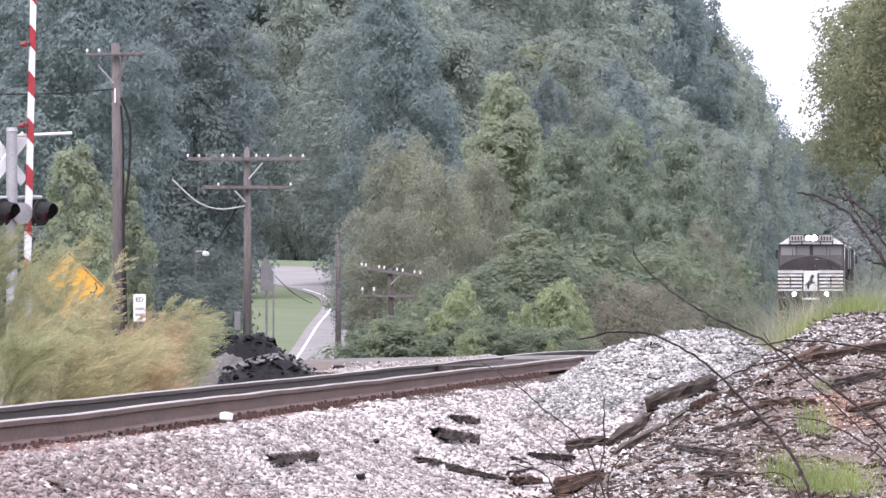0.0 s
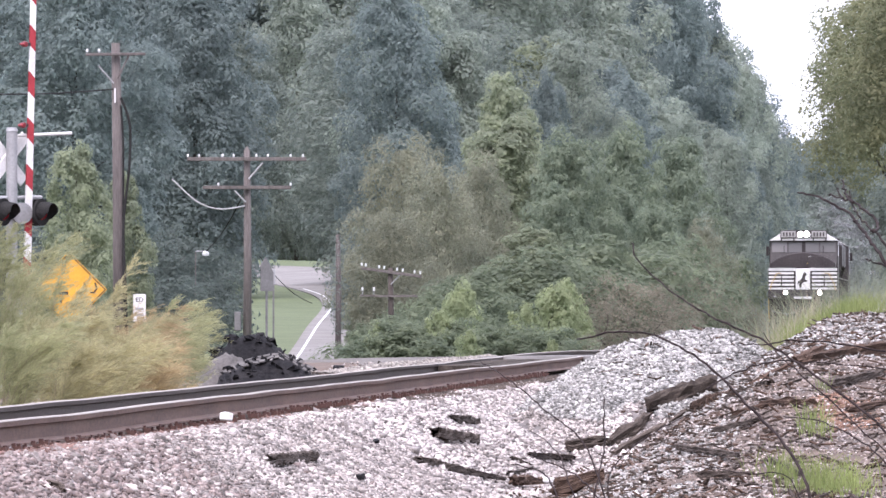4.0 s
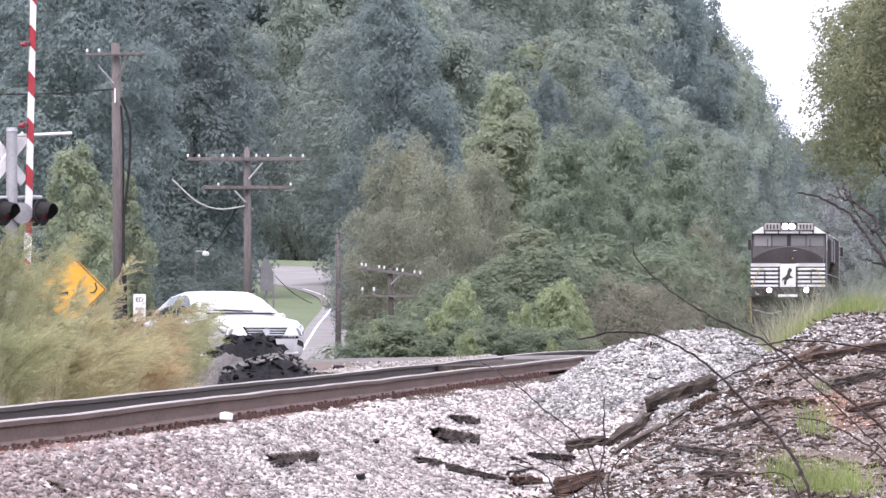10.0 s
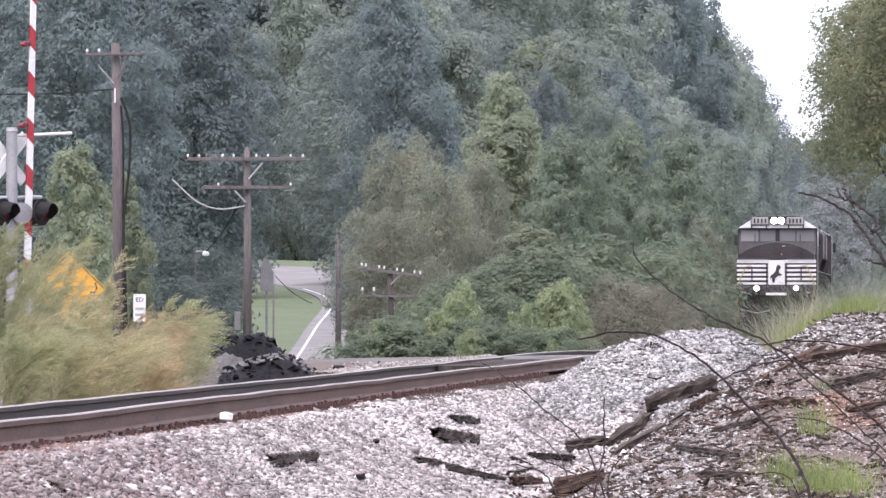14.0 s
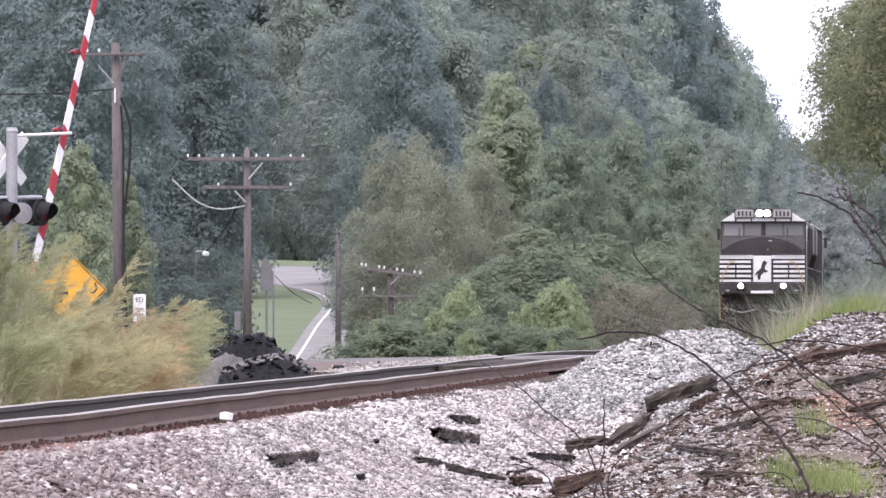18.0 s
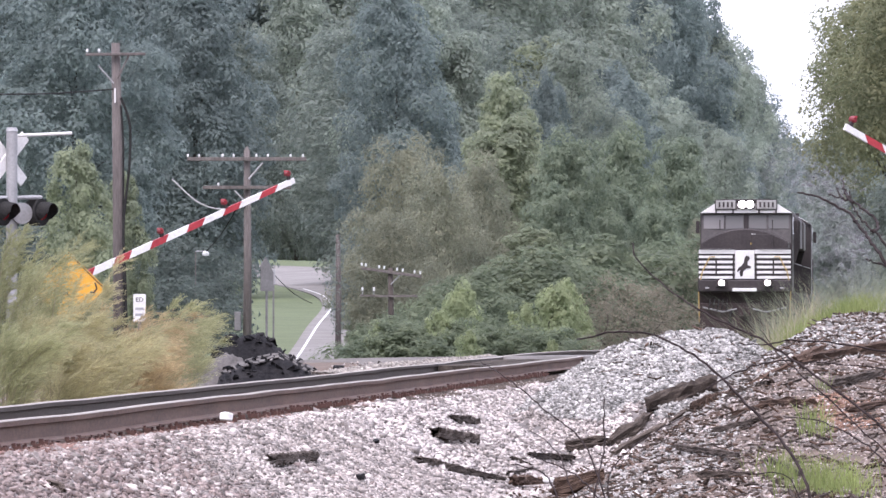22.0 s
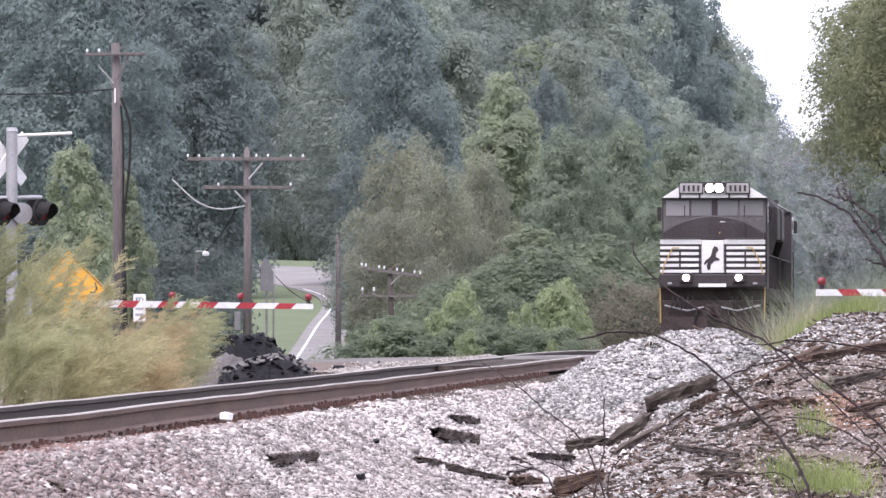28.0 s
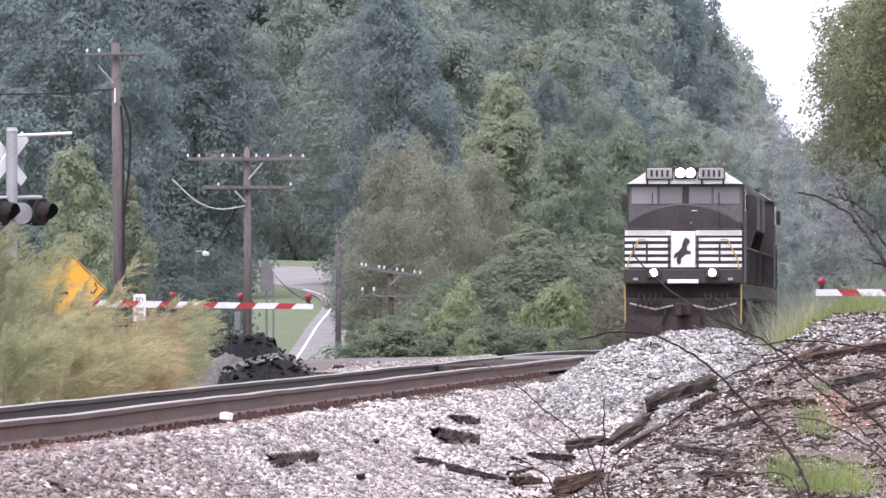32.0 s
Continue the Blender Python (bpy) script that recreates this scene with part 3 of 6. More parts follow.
def make_tree(kind, seed, m, height, radius, base, lobes, leaves, size, mat, label, category="tree", narrow=1.0, airy=0.0):
    """A tapered trunk with limbs, and a crown of rounded boughs, each built of leafy sprays with gaps between them."""
    rng = random.Random(seed * 31 + len(kind))
    g = np.random.default_rng(seed * 77 + len(kind))
    tree = thing(kind, m, label, category)
    wood = Shape()
    bend = [Vector((rng.uniform(-0.3, 0.3) * i * 0.3, rng.uniform(-0.3, 0.3) * i * 0.3, height * 0.92 * i / 6)) for i in range(7)]
    tr = 0.010 * height + 0.025
    wood.tube(bend, [tr * (1 - 0.15 * i) for i in range(7)], 8)
    sprays = 16
    at, way, wide = [], [], []
    for c in range(lobes):
        f = (c + rng.random()) / lobes
        z = height * (base + (0.95 - base) * f)
        reach = radius * math.sin(math.pi * min(1, 0.17 + 0.80 * f) ** narrow) ** 0.6
        lr = radius * rng.uniform(0.30, 0.58) * (1.12 - 0.45 * f)
        a = c * 2.39996 + rng.uniform(-0.5, 0.5)
        dist = max(0.0, reach * rng.uniform(0.55, 1.0) - lr * 0.5)
        t = min(5.99, z / (height * 0.92) * 6 * 0.8)
        root = bend[int(t)].lerp(bend[min(6, int(t) + 1)], t - int(t))
        tip = Vector((math.cos(a) * dist, math.sin(a) * dist, z)) + Vector((bend[-1].x, bend[-1].y, 0)) * (z / height)
        if c % 2 == 0:
            r0 = tr * 0.3 * (1.1 - f)
            wood.tube([root, root.lerp(tip, 0.55) + Vector((0, 0, 0.03 * height * rng.random())), tip], [r0, r0 * 0.6, r0 * 0.2], 5)
        out = np.array((math.cos(a), math.sin(a), 0.55))
        d = unit(g.normal(0, 0.75, (sprays, 3)) + out * 0.8)
        at.append(np.array(tip) + d * lr * (1.0, 1.0, 0.8) * g.uniform(0.75, 1.1 + 0.3 * airy, (sprays, 1)))
        way.append(d)
        wide.append(lr * g.uniform(0.28, 0.56, sprays))
    at, way, wide = np.concatenate(at), np.concatenate(way), np.concatenate(wide)
    inner = leaves // 4
    leaves -= inner
    pick = g.choice(len(at), leaves, p=wide ** 1.8 / (wide ** 1.8).sum())
    e = unit(g.normal(0, 1, (leaves, 3)) + way[pick] * 0.5 + (0, 0, 0.35))
    r = wide[pick] * (0.45 + 0.6 * g.random(leaves) ** 0.6) * (1 + 0.5 * airy * g.random(leaves))
    spots = at[pick] + e * r[:, None] * (1.0, 1.0, 0.72)
    spots[:, 2] = np.maximum(spots[:, 2], 0.05)
    outs = e * 0.75 + way[pick] * 0.45 + (0, 0, 0.45) + g.normal(0, 0.22, (leaves, 3))
    f = g.random(inner)
    a, r = g.uniform(0, 2 * math.pi, inner), radius * 0.62 * np.sin(np.pi * np.minimum(1, 0.17 + 0.8 * f)) ** 0.6 * g.random(inner) ** 0.5
    core = np.stack([r * np.cos(a), r * np.sin(a), height * (base + (0.97 - base) * f)], 1)
    spots, outs = np.concatenate([spots, core]), np.concatenate([outs, np.stack([np.cos(a), np.sin(a), 0.6 + 0 * a], 1) + g.normal(0, 0.3, (inner, 3))])
    leaves += inner
    part("trunk", wood, BARK, tree, smooth=True)
    leaf_cloud("crown", spots, outs, size * g.uniform(0.55, 1.4, leaves), mat, tree, seed)
    return tree


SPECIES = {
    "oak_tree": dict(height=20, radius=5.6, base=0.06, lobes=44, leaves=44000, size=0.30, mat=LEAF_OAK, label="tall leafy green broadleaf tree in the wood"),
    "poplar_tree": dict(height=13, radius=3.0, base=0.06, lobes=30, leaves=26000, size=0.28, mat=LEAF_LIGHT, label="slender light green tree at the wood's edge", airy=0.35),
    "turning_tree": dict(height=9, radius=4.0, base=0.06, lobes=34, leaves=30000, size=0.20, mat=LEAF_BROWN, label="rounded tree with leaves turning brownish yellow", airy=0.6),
    "cedar_tree": dict(height=19, radius=4.8, base=0.06, lobes=44, leaves=44000, size=0.30, mat=LEAF_HAZE_DARK, label="dark green tree of the wood, leaf colour blued for haze"),
    "lime_tree": dict(height=20, radius=5.2, base=0.06, lobes=44, leaves=44000, size=0.30, mat=LEAF_HAZE_PALE, label="tall green tree standing back in the wood, leaf colour paled for haze"),
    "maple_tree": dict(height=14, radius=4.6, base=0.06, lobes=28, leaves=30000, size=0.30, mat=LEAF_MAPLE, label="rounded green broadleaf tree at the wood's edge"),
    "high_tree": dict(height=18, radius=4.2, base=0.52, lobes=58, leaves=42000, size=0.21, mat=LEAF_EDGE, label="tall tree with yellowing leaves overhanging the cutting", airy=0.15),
    "shrub": dict(height=3.2, radius=1.9, base=0.05, lobes=18, leaves=8000, size=0.17, mat=LEAF_SHRUB, label="bright green leafy shrub below the trees", category="shrub", airy=0.4),
    "sapling": dict(height=3.2, radius=1.5, base=0.12, lobes=14, leaves=5000, size=0.2, mat=LEAF_YOUNG, label="yellowish green young growth among the shrubs", category="shrub", airy=0.4),
    "shade_shrub": dict(height=3.2, radius=1.9, base=0.05, lobes=18, leaves=8000, size=0.14, mat=LEAF_SHADE, label="green undergrowth below the trees, leaf colour darkened for shade", category="shrub"),
    "dry_shrub": dict(height=3.0, radius=1.7, base=0.05, lobes=18, leaves=8000, size=0.09, mat=LEAF_DRY, label="greyish half-dry brush beside the track", category="shrub", airy=0.8),
}


def plant(kind, x, y, height, seed, wide=1.0, z=None, label=""):
    sp = SPECIES[kind]
    key = (kind, seed % 3)
    k = height / sp["height"]
    z = ground(x, y) - 0.1 if z is None else z
    m = pose(x, y, z, 0, 0, (seed * 137) % 360)
    if key not in TREES:
        TREES[key] = make_tree(kind, seed % 3 + 1, m, **sp)
        t = TREES[key]
    else:
        t = copy_thing(TREES[key], m)
    t.scale = (k * wide, k * wide, k)
    if label:
        t["label"] = label
    t["group"] = {"shade_shrub": "undergrowth of the wood", "shrub": "shrubs at the wood's edge", "sapling": "young growth among the shrubs", "dry_shrub": "brush beside the track"}.get(kind, "trees of the wood")
    return t


# unseen woods added on both sides and behind to darken reflections and side light
def unseen_belt(line, height, name):
    n, m = len(line), 14
    v = []
    for i, (x, y) in enumerate(line):
        for j in range(m):
            f = j / (m - 1)
            d = 4.0 * noise.noise((i * 0.45, j * 0.6, len(name))) + 2.0 * noise.noise((i * 1.1, j * 1.3, 3))
            top = height * (1 + 0.25 * noise.noise((i * 0.5, 0, 9)))
            v.append((x + d, y + d * 0.7 + 5 * f * f, ground(x, y) - 1 + top * f))
    q = [(i * m + j, (i + 1) * m + j, (i + 1) * m + j + 1, i * m + j + 1) for i in range(n - 1) for j in range(m - 1)]
    ob = fast_mesh(name, v, q, LEAF_HAZE_DARK)
    return tagged(ob, "added unseen belt of dark woodland that blocks side light", "woods", kind="stuff")


unseen_belt([(-62, y) for y in range(-90, 470, 6)], 19, "woods_west")
unseen_belt([(95, y) for y in range(470, -90, -6)], 17, "woods_east")
unseen_belt([(x, -95) for x in range(96, -64, -6)], 15, "woods_behind")

PLANTED = [
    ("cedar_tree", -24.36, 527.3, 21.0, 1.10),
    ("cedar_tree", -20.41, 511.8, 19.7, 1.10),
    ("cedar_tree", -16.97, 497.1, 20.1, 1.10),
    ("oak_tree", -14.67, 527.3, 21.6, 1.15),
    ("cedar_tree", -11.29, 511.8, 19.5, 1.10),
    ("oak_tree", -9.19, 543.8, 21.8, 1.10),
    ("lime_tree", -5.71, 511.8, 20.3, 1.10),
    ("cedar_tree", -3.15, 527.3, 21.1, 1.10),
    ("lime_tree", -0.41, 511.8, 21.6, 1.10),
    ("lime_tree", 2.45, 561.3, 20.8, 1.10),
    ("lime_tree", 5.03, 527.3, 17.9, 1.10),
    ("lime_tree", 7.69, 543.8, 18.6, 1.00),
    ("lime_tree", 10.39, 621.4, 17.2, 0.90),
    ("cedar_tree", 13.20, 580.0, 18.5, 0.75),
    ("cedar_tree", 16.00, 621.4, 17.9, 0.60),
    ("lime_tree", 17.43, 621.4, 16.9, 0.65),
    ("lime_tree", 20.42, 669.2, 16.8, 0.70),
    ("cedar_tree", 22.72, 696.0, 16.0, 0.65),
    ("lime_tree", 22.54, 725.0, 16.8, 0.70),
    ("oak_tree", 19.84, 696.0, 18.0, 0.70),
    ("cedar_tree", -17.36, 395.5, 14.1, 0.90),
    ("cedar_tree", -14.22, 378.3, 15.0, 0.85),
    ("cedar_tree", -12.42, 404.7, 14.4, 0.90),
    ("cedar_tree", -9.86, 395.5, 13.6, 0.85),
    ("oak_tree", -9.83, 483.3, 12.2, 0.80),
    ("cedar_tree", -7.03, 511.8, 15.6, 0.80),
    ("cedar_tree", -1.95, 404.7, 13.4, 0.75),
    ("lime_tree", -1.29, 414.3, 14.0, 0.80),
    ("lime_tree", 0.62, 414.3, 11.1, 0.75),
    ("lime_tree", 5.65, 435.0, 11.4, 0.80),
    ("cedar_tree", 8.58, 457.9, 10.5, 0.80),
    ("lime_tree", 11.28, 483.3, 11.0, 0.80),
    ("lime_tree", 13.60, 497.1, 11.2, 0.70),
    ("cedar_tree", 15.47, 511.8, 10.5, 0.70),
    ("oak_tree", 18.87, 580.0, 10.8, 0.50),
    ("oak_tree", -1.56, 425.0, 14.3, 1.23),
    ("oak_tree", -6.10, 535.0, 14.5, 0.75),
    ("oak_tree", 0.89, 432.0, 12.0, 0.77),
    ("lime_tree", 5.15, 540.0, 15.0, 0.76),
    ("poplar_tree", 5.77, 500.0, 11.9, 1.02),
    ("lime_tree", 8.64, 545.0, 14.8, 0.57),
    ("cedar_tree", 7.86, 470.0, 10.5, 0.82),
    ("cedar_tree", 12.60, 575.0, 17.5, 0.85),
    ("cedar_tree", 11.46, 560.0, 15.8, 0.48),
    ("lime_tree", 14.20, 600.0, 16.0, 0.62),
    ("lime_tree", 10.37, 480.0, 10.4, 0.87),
    ("poplar_tree", 2.10, 352.0, 9.2, 0.77),
    ("poplar_tree", 2.40, 345.0, 7.8, 1.16),
    ("cedar_tree", 3.93, 372.0, 9.8, 0.48),
    ("turning_tree", -1.28, 322.0, 6.5, 0.63),
    ("turning_tree", -0.16, 318.0, 5.7, 0.59),
    ("turning_tree", 1.25, 330.0, 6.1, 0.56),
    ("turning_tree", -1.67, 310.0, 4.2, 0.82),
    ("maple_tree", 4.42, 340.0, 7.7, 0.71),
    ("maple_tree", 6.05, 350.0, 6.2, 0.75),
    ("maple_tree", 3.81, 330.0, 5.7, 0.69),
    ("maple_tree", 7.19, 390.0, 8.8, 0.67),
    ("maple_tree", 9.56, 400.0, 8.9, 0.68),
    ("lime_tree", 13.67, 470.0, 10.5, 0.68),
    ("maple_tree", 7.78, 370.0, 5.8, 0.77),
    ("turning_tree", 10.07, 380.0, 5.1, 0.61),
    ("poplar_tree", 2.85, 318.0, 4.3, 1.55),
    ("cedar_tree", -2.66, 345.0, 3.6, 1.36),
    ("poplar_tree", -8.90, 241.7, 5.9, 0.68),
    ("poplar_tree", -8.10, 248.6, 5.2, 0.58),
    ("shrub", -2.72, 328.3, 1.2, 1.00),
    ("shrub", -1.50, 310.7, 1.4, 1.10),
    ("shrub", -0.41, 300.0, 2.0, 1.20),
    ("shrub", 0.77, 290.0, 2.5, 1.20),
    ("shrub", 1.83, 300.0, 3.0, 1.30),
    ("shrub", 3.03, 300.0, 3.4, 1.30),
    ("shrub", 4.21, 310.7, 3.1, 1.30),
    ("shrub", 5.11, 322.2, 4.0, 1.50),
    ("shrub", 1.19, 271.9, 1.6, 1.10),
    ("shrub", 2.28, 271.9, 1.5, 1.10),
    ("shrub", 0.26, 280.6, 1.5, 1.00),
    ("shrub", 3.32, 280.6, 1.6, 1.00),
    ("shrub", -2.48, 348.0, 2.0, 1.20),
    ("shrub", -0.88, 348.0, 2.2, 1.40),
    ("shrub", 6.92, 348.0, 3.6, 1.40),
    ("shrub", -2.10, 300.0, 0.9, 0.80),
    ("dry_shrub", 4.77, 290.0, 2.1, 1.20),
    ("dry_shrub", 5.71, 300.0, 2.7, 1.20),
    ("dry_shrub", 6.71, 310.7, 2.5, 1.20),
    ("dry_shrub", 7.90, 334.6, 3.2, 0.90),
    ("dry_shrub", 9.46, 362.5, 3.1, 0.90),
    ("dry_shrub", 11.18, 395.5, 3.0, 0.90),
    ("dry_shrub", 13.20, 435.0, 2.7, 0.90),
    ("shrub", 8.08, 362.5, 4.2, 1.10),
    ("shrub", 9.77, 395.5, 4.4, 0.90),
    ("shrub", 11.95, 435.0, 4.7, 0.80),
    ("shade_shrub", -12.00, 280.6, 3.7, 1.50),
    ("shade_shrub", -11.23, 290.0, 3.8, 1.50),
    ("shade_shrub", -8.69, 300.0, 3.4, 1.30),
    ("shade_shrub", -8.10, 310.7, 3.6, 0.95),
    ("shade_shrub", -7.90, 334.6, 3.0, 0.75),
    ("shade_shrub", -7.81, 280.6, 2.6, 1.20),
    ("cedar_tree", -8.61, 527.3, 10.4, 0.80),
    ("oak_tree", -5.88, 527.3, 10.2, 0.70),
    ("oak_tree", 28.80, 870.0, 17.2, 0.90),
    ("oak_tree", 32.42, 915.8, 19.0, 0.90),
    ("cedar_tree", 36.44, 966.7, 19.7, 0.90),
    ("oak_tree", 38.67, 966.7, 20.5, 0.90),
    ("oak_tree", 39.00, 915.8, 20.9, 0.90),
    ("oak_tree", 41.37, 915.8, 21.4, 0.90),
    ("high_tree", 13.38, 290.0, 10.9, 1.05),
    ("high_tree", 13.38, 271.9, 10.5, 1.00),
    ("high_tree", 16.32, 348.0, 12.4, 0.70),
    ("oak_tree", 17.23, 334.6, 12.8, 0.70),
    ("high_tree", 19.40, 435.0, 14.4, 0.50),
    ("shrub", 14.50, 300.0, 2.4, 1.00),
    ("shrub", -2.88, 348.0, 1.0, 0.80),
    ("shrub", -9.10, 504.3, 1.5, 1.60),
    ("shrub", -7.76, 511.8, 1.7, 1.60),
    ("shrub", -6.29, 511.8, 1.6, 1.60),
    ("shrub", -4.83, 497.1, 2.2, 1.60),
    ("shrub", -1.20, 248.6, 1.3, 1.50),
    ("shrub", -1.34, 248.6, 1.5, 1.50),
    ("shrub", -0.49, 248.6, 1.3, 1.50),
    ("shrub", 0.37, 248.6, 1.4, 1.50),
    ("shrub", 1.23, 248.6, 1.2, 1.50),
    ("shrub", 2.09, 248.6, 1.3, 1.50),
    ("shrub", 2.87, 248.6, 1.2, 1.50),
    ("dry_shrub", 3.76, 255.9, 1.1, 0.90),
    ("shrub", -1.38, 255.9, 1.4, 1.40),
    ("shrub", -0.93, 252.2, 1.3, 1.50),
    ("shrub", -0.06, 248.6, 1.2, 1.50),
    ("shrub", -2.09, 271.9, 1.0, 0.70),
    ("cedar_tree", 12.28, 600.0, 18.2, 0.80),
    ("lime_tree", 11.89, 644.4, 18.5, 0.70),
    ("oak_tree", 13.73, 263.6, 7.8, 0.90),
    ("oak_tree", 15.10, 300.0, 9.8, 0.90),
    ("lime_tree", -7.40, 497.1, 15.3, 0.75),
    ("oak_tree", -5.89, 490.1, 11.9, 0.50),
    ("high_tree", 15.85, 322.2, 14.0, 1.10),
    ("cedar_tree", -19.10, 600.0, 26.5, 1.50),
    ("cedar_tree", -13.24, 600.0, 26.9, 1.50),
    ("cedar_tree", -7.72, 600.0, 27.2, 1.50),
    ("oak_tree", -2.21, 600.0, 27.4, 1.50),
    ("lime_tree", 4.52, 600.0, 25.1, 1.30),
    ("cedar_tree", 15.22, 644.4, 17.1, 0.60),
    ("shrub", -2.45, 280.6, 1.1, 0.60),
    ("shrub", -2.32, 290.0, 1.2, 0.70),
    ("shrub", -2.86, 310.7, 1.0, 0.40),
    ("sapling", 2.94, 263.6, 2.3, 0.75),
    ("sapling", 2.20, 262.0, 1.9, 0.60),
    ("sapling", 3.40, 270.0, 2.5, 0.60),
    ("sapling", 0.41, 252.2, 2.3, 0.60),
    ("sapling", -0.13, 248.6, 1.7, 0.60),
    ("sapling", 0.65, 235.1, 1.2, 0.60),
    ("sapling", 3.18, 255.9, 1.4, 0.50),
    ("sapling", 2.58, 235.1, 1.0, 0.50),
    ("sapling", -1.63, 248.6, 1.4, 0.60),
]
for i, (kind, x, y, h, wide) in enumerate(PLANTED):
    plant(kind, x, y, h, i, wide)


# ---- locomotives ----
# Dimmer copy of the cab glass; its weaker reflection is coloured in.
DIM_SKY_GLASS = glass_material("dim_sky_glass", (0.15, 0.145, 0.145), 0.15)
BOARD = material("number_board_grey", (0.2, 0.195, 0.19), (0.3, 0.29, 0.28), 0.6, 2.0, 20.0, 0.05)


def ring_box(w, z0, z1, y, cut=0.0):
    h = w / 2
    return [(-h, y, z0), (h, y, z0), (h, y, z1 - cut), (h - cut, y, z1), (-h + cut, y, z1), (-h, y, z1 - cut)]


def emblem(parent, y):
    """A plain dark upright shape on a white panel."""
    poly = [(-0.13, 2.08), (-0.06, 2.12), (-0.05, 2.25), (0.06, 2.35), (0.19, 2.36), (0.20, 2.41), (0.09, 2.46), (0.10, 2.57), (0.17, 2.66), (0.14, 2.73), (0.05, 2.77), (-0.01, 2.66), (-0.04, 2.52), (-0.12, 2.42), (-0.21, 2.36), (-0.25, 2.24), (-0.20, 2.25), (-0.14, 2.31), (-0.17, 2.2)]
    part("emblem", Shape().prism(poly, y - 0.012, y), BLACK, parent, "plain dark emblem on the white panel")


def make_loco(name, m, label):
    """A wide-cab diesel; its front looks to -y, its rear lies to +y."""
    t = thing(name, m, label, "locomotive", "locomotives of the train")
    # frame, pilot and running gear
    s = Shape().box((0, 11.3, 1.42), (3.0, 21.6, 0.36))
    part("frame", s, GRIME, t, bevel=0.03)
    plow = [(-1.45, 0.15), (1.45, 0.15), (1.5, 1.25), (-1.5, 1.25)]
    pilot = part("pilot", Shape().prism(plow, 0.25, 0.62), GRIME, t, "grimy black snow plough", bevel=0.03)
    for sx in (-1, 1):
        part("plough_blade", Shape().add([(0, -0.05, 0.12), (sx * 1.42, 0.28, 0.12), (sx * 1.46, 0.26, 0.78), (0, 0.1, 0.78), (0, 0.05, 0.12), (sx * 1.42, 0.36, 0.12), (sx * 1.46, 0.34, 0.78), (0, 0.2, 0.78)], [(0, 1, 2, 3), (7, 6, 5, 4), (0, 4, 5, 1), (1, 5, 6, 2), (2, 6, 7, 3), (3, 7, 4, 0)]), GRIME, pilot)
        part("cut_lever", Shape().tube([(sx * 0.25, 0.2, 1.05), (sx * 0.7, 0.12, 0.95), (sx * 1.35, 0.15, 1.1)], 0.025, 6), ALU, pilot, "bare metal uncoupling lever")
        part("air_hose", Shape().tube([(sx * 0.42, 0.2, 1.0), (sx * 0.46, -0.08, 0.8), (sx * 0.5, -0.05, 0.55)], 0.035, 6), RUBBER, pilot)
        for k in range(3):
            part("step", Shape().box((sx * 1.32, 0.45, 0.45 + 0.33 * k), (0.36, 0.34, 0.05)), GRIME, t)
    part("coupler", Shape().box((0, -0.1, 0.95), (0.34, 0.7, 0.3)).box((-0.1, -0.5, 0.95), (0.18, 0.25, 0.34)).box((0.16, -0.42, 0.95), (0.12, 0.2, 0.3)), GRIME, t, "rusty knuckle coupler", bevel=0.03)
    part("anticlimber", Shape().prism([(-1.5, 1.6), (1.5, 1.6), (1.5, 1.98), (-1.5, 1.98)], 0.05, 0.5), BLACK, t, bevel=0.03)
    part("step_plate", Shape().box((0, -0.01, 1.66), (0.78, 0.1, 0.1)), WHITE, t, "white footplate over the coupler", bevel=0.01)
    # striped end rail with its central panel
    fence = part("end_panel", Shape().box((0, 0.35, 2.46), (2.98, 0.05, 0.94)), BLACK, t, "black end panel with white stripes")
    for k in range(6):
        z = 2.06 + k * 0.165
        h = 0.085 if k < 5 else 0.13
        for sx in (-1, 1):
            part("stripe", Shape().box((sx * 0.9, 0.31, z), (1.16, 0.03, h)), WHITE, fence, "white stripe", bevel=0.004)
    part("centre_panel", Shape().box((0, 0.30, 2.47), (0.62, 0.04, 0.92)), WHITE, fence, "white centre panel", bevel=0.01)
    emblem(fence, 0.277)
    for sx in (-1, 1):
        part("panel_post", Shape().box((sx * 0.36, 0.28, 2.42), (0.06, 0.05, 0.8)), BLACK, fence)
        part("panel_gap", Shape().box((sx * 0.92, 0.288, 2.4), (0.05, 0.03, 0.5)), BLACK, fence)
        part("handrail", Shape().tube([(sx * 1.46, 0.2, 0.6), (sx * 1.48, 0.18, 1.7), (sx * 1.36, 0.2, 2.25), (sx * 1.12, 0.24, 2.72), (sx * 0.95, 0.26, 2.72)], 0.02, 6), YELLOW_RAIL, t, "yellow grab rail")
        light = part("ditch_light", Shape().box((sx * 0.74, 0.02, 1.88), (0.34, 0.2, 0.26)), BLACK, t, bevel=0.02)
        part("lens", Shape().tube([(sx * 0.74, -0.09, 1.88), (sx * 0.74, -0.075, 1.88)], 0.088, 14), DITCH_LIGHT, light, "lit ditch light")
    for k in range(5):
        for sx in (-1, 1):
            part("brake_hose", Shape().tube([(sx * (0.55 + 0.14 * k), 0.2, 1.35), (sx * (0.57 + 0.14 * k), 0.0, 1.15), (sx * (0.6 + 0.14 * k), 0.05, 0.98 + 0.05 * (k % 2))], 0.022, 5), RUBBER, pilot)
    for sx in (-1, 1):
        part("step_light", Shape().box((sx * 1.2, 0.03, 1.72), (0.12, 0.05, 0.06)), ALU, t)
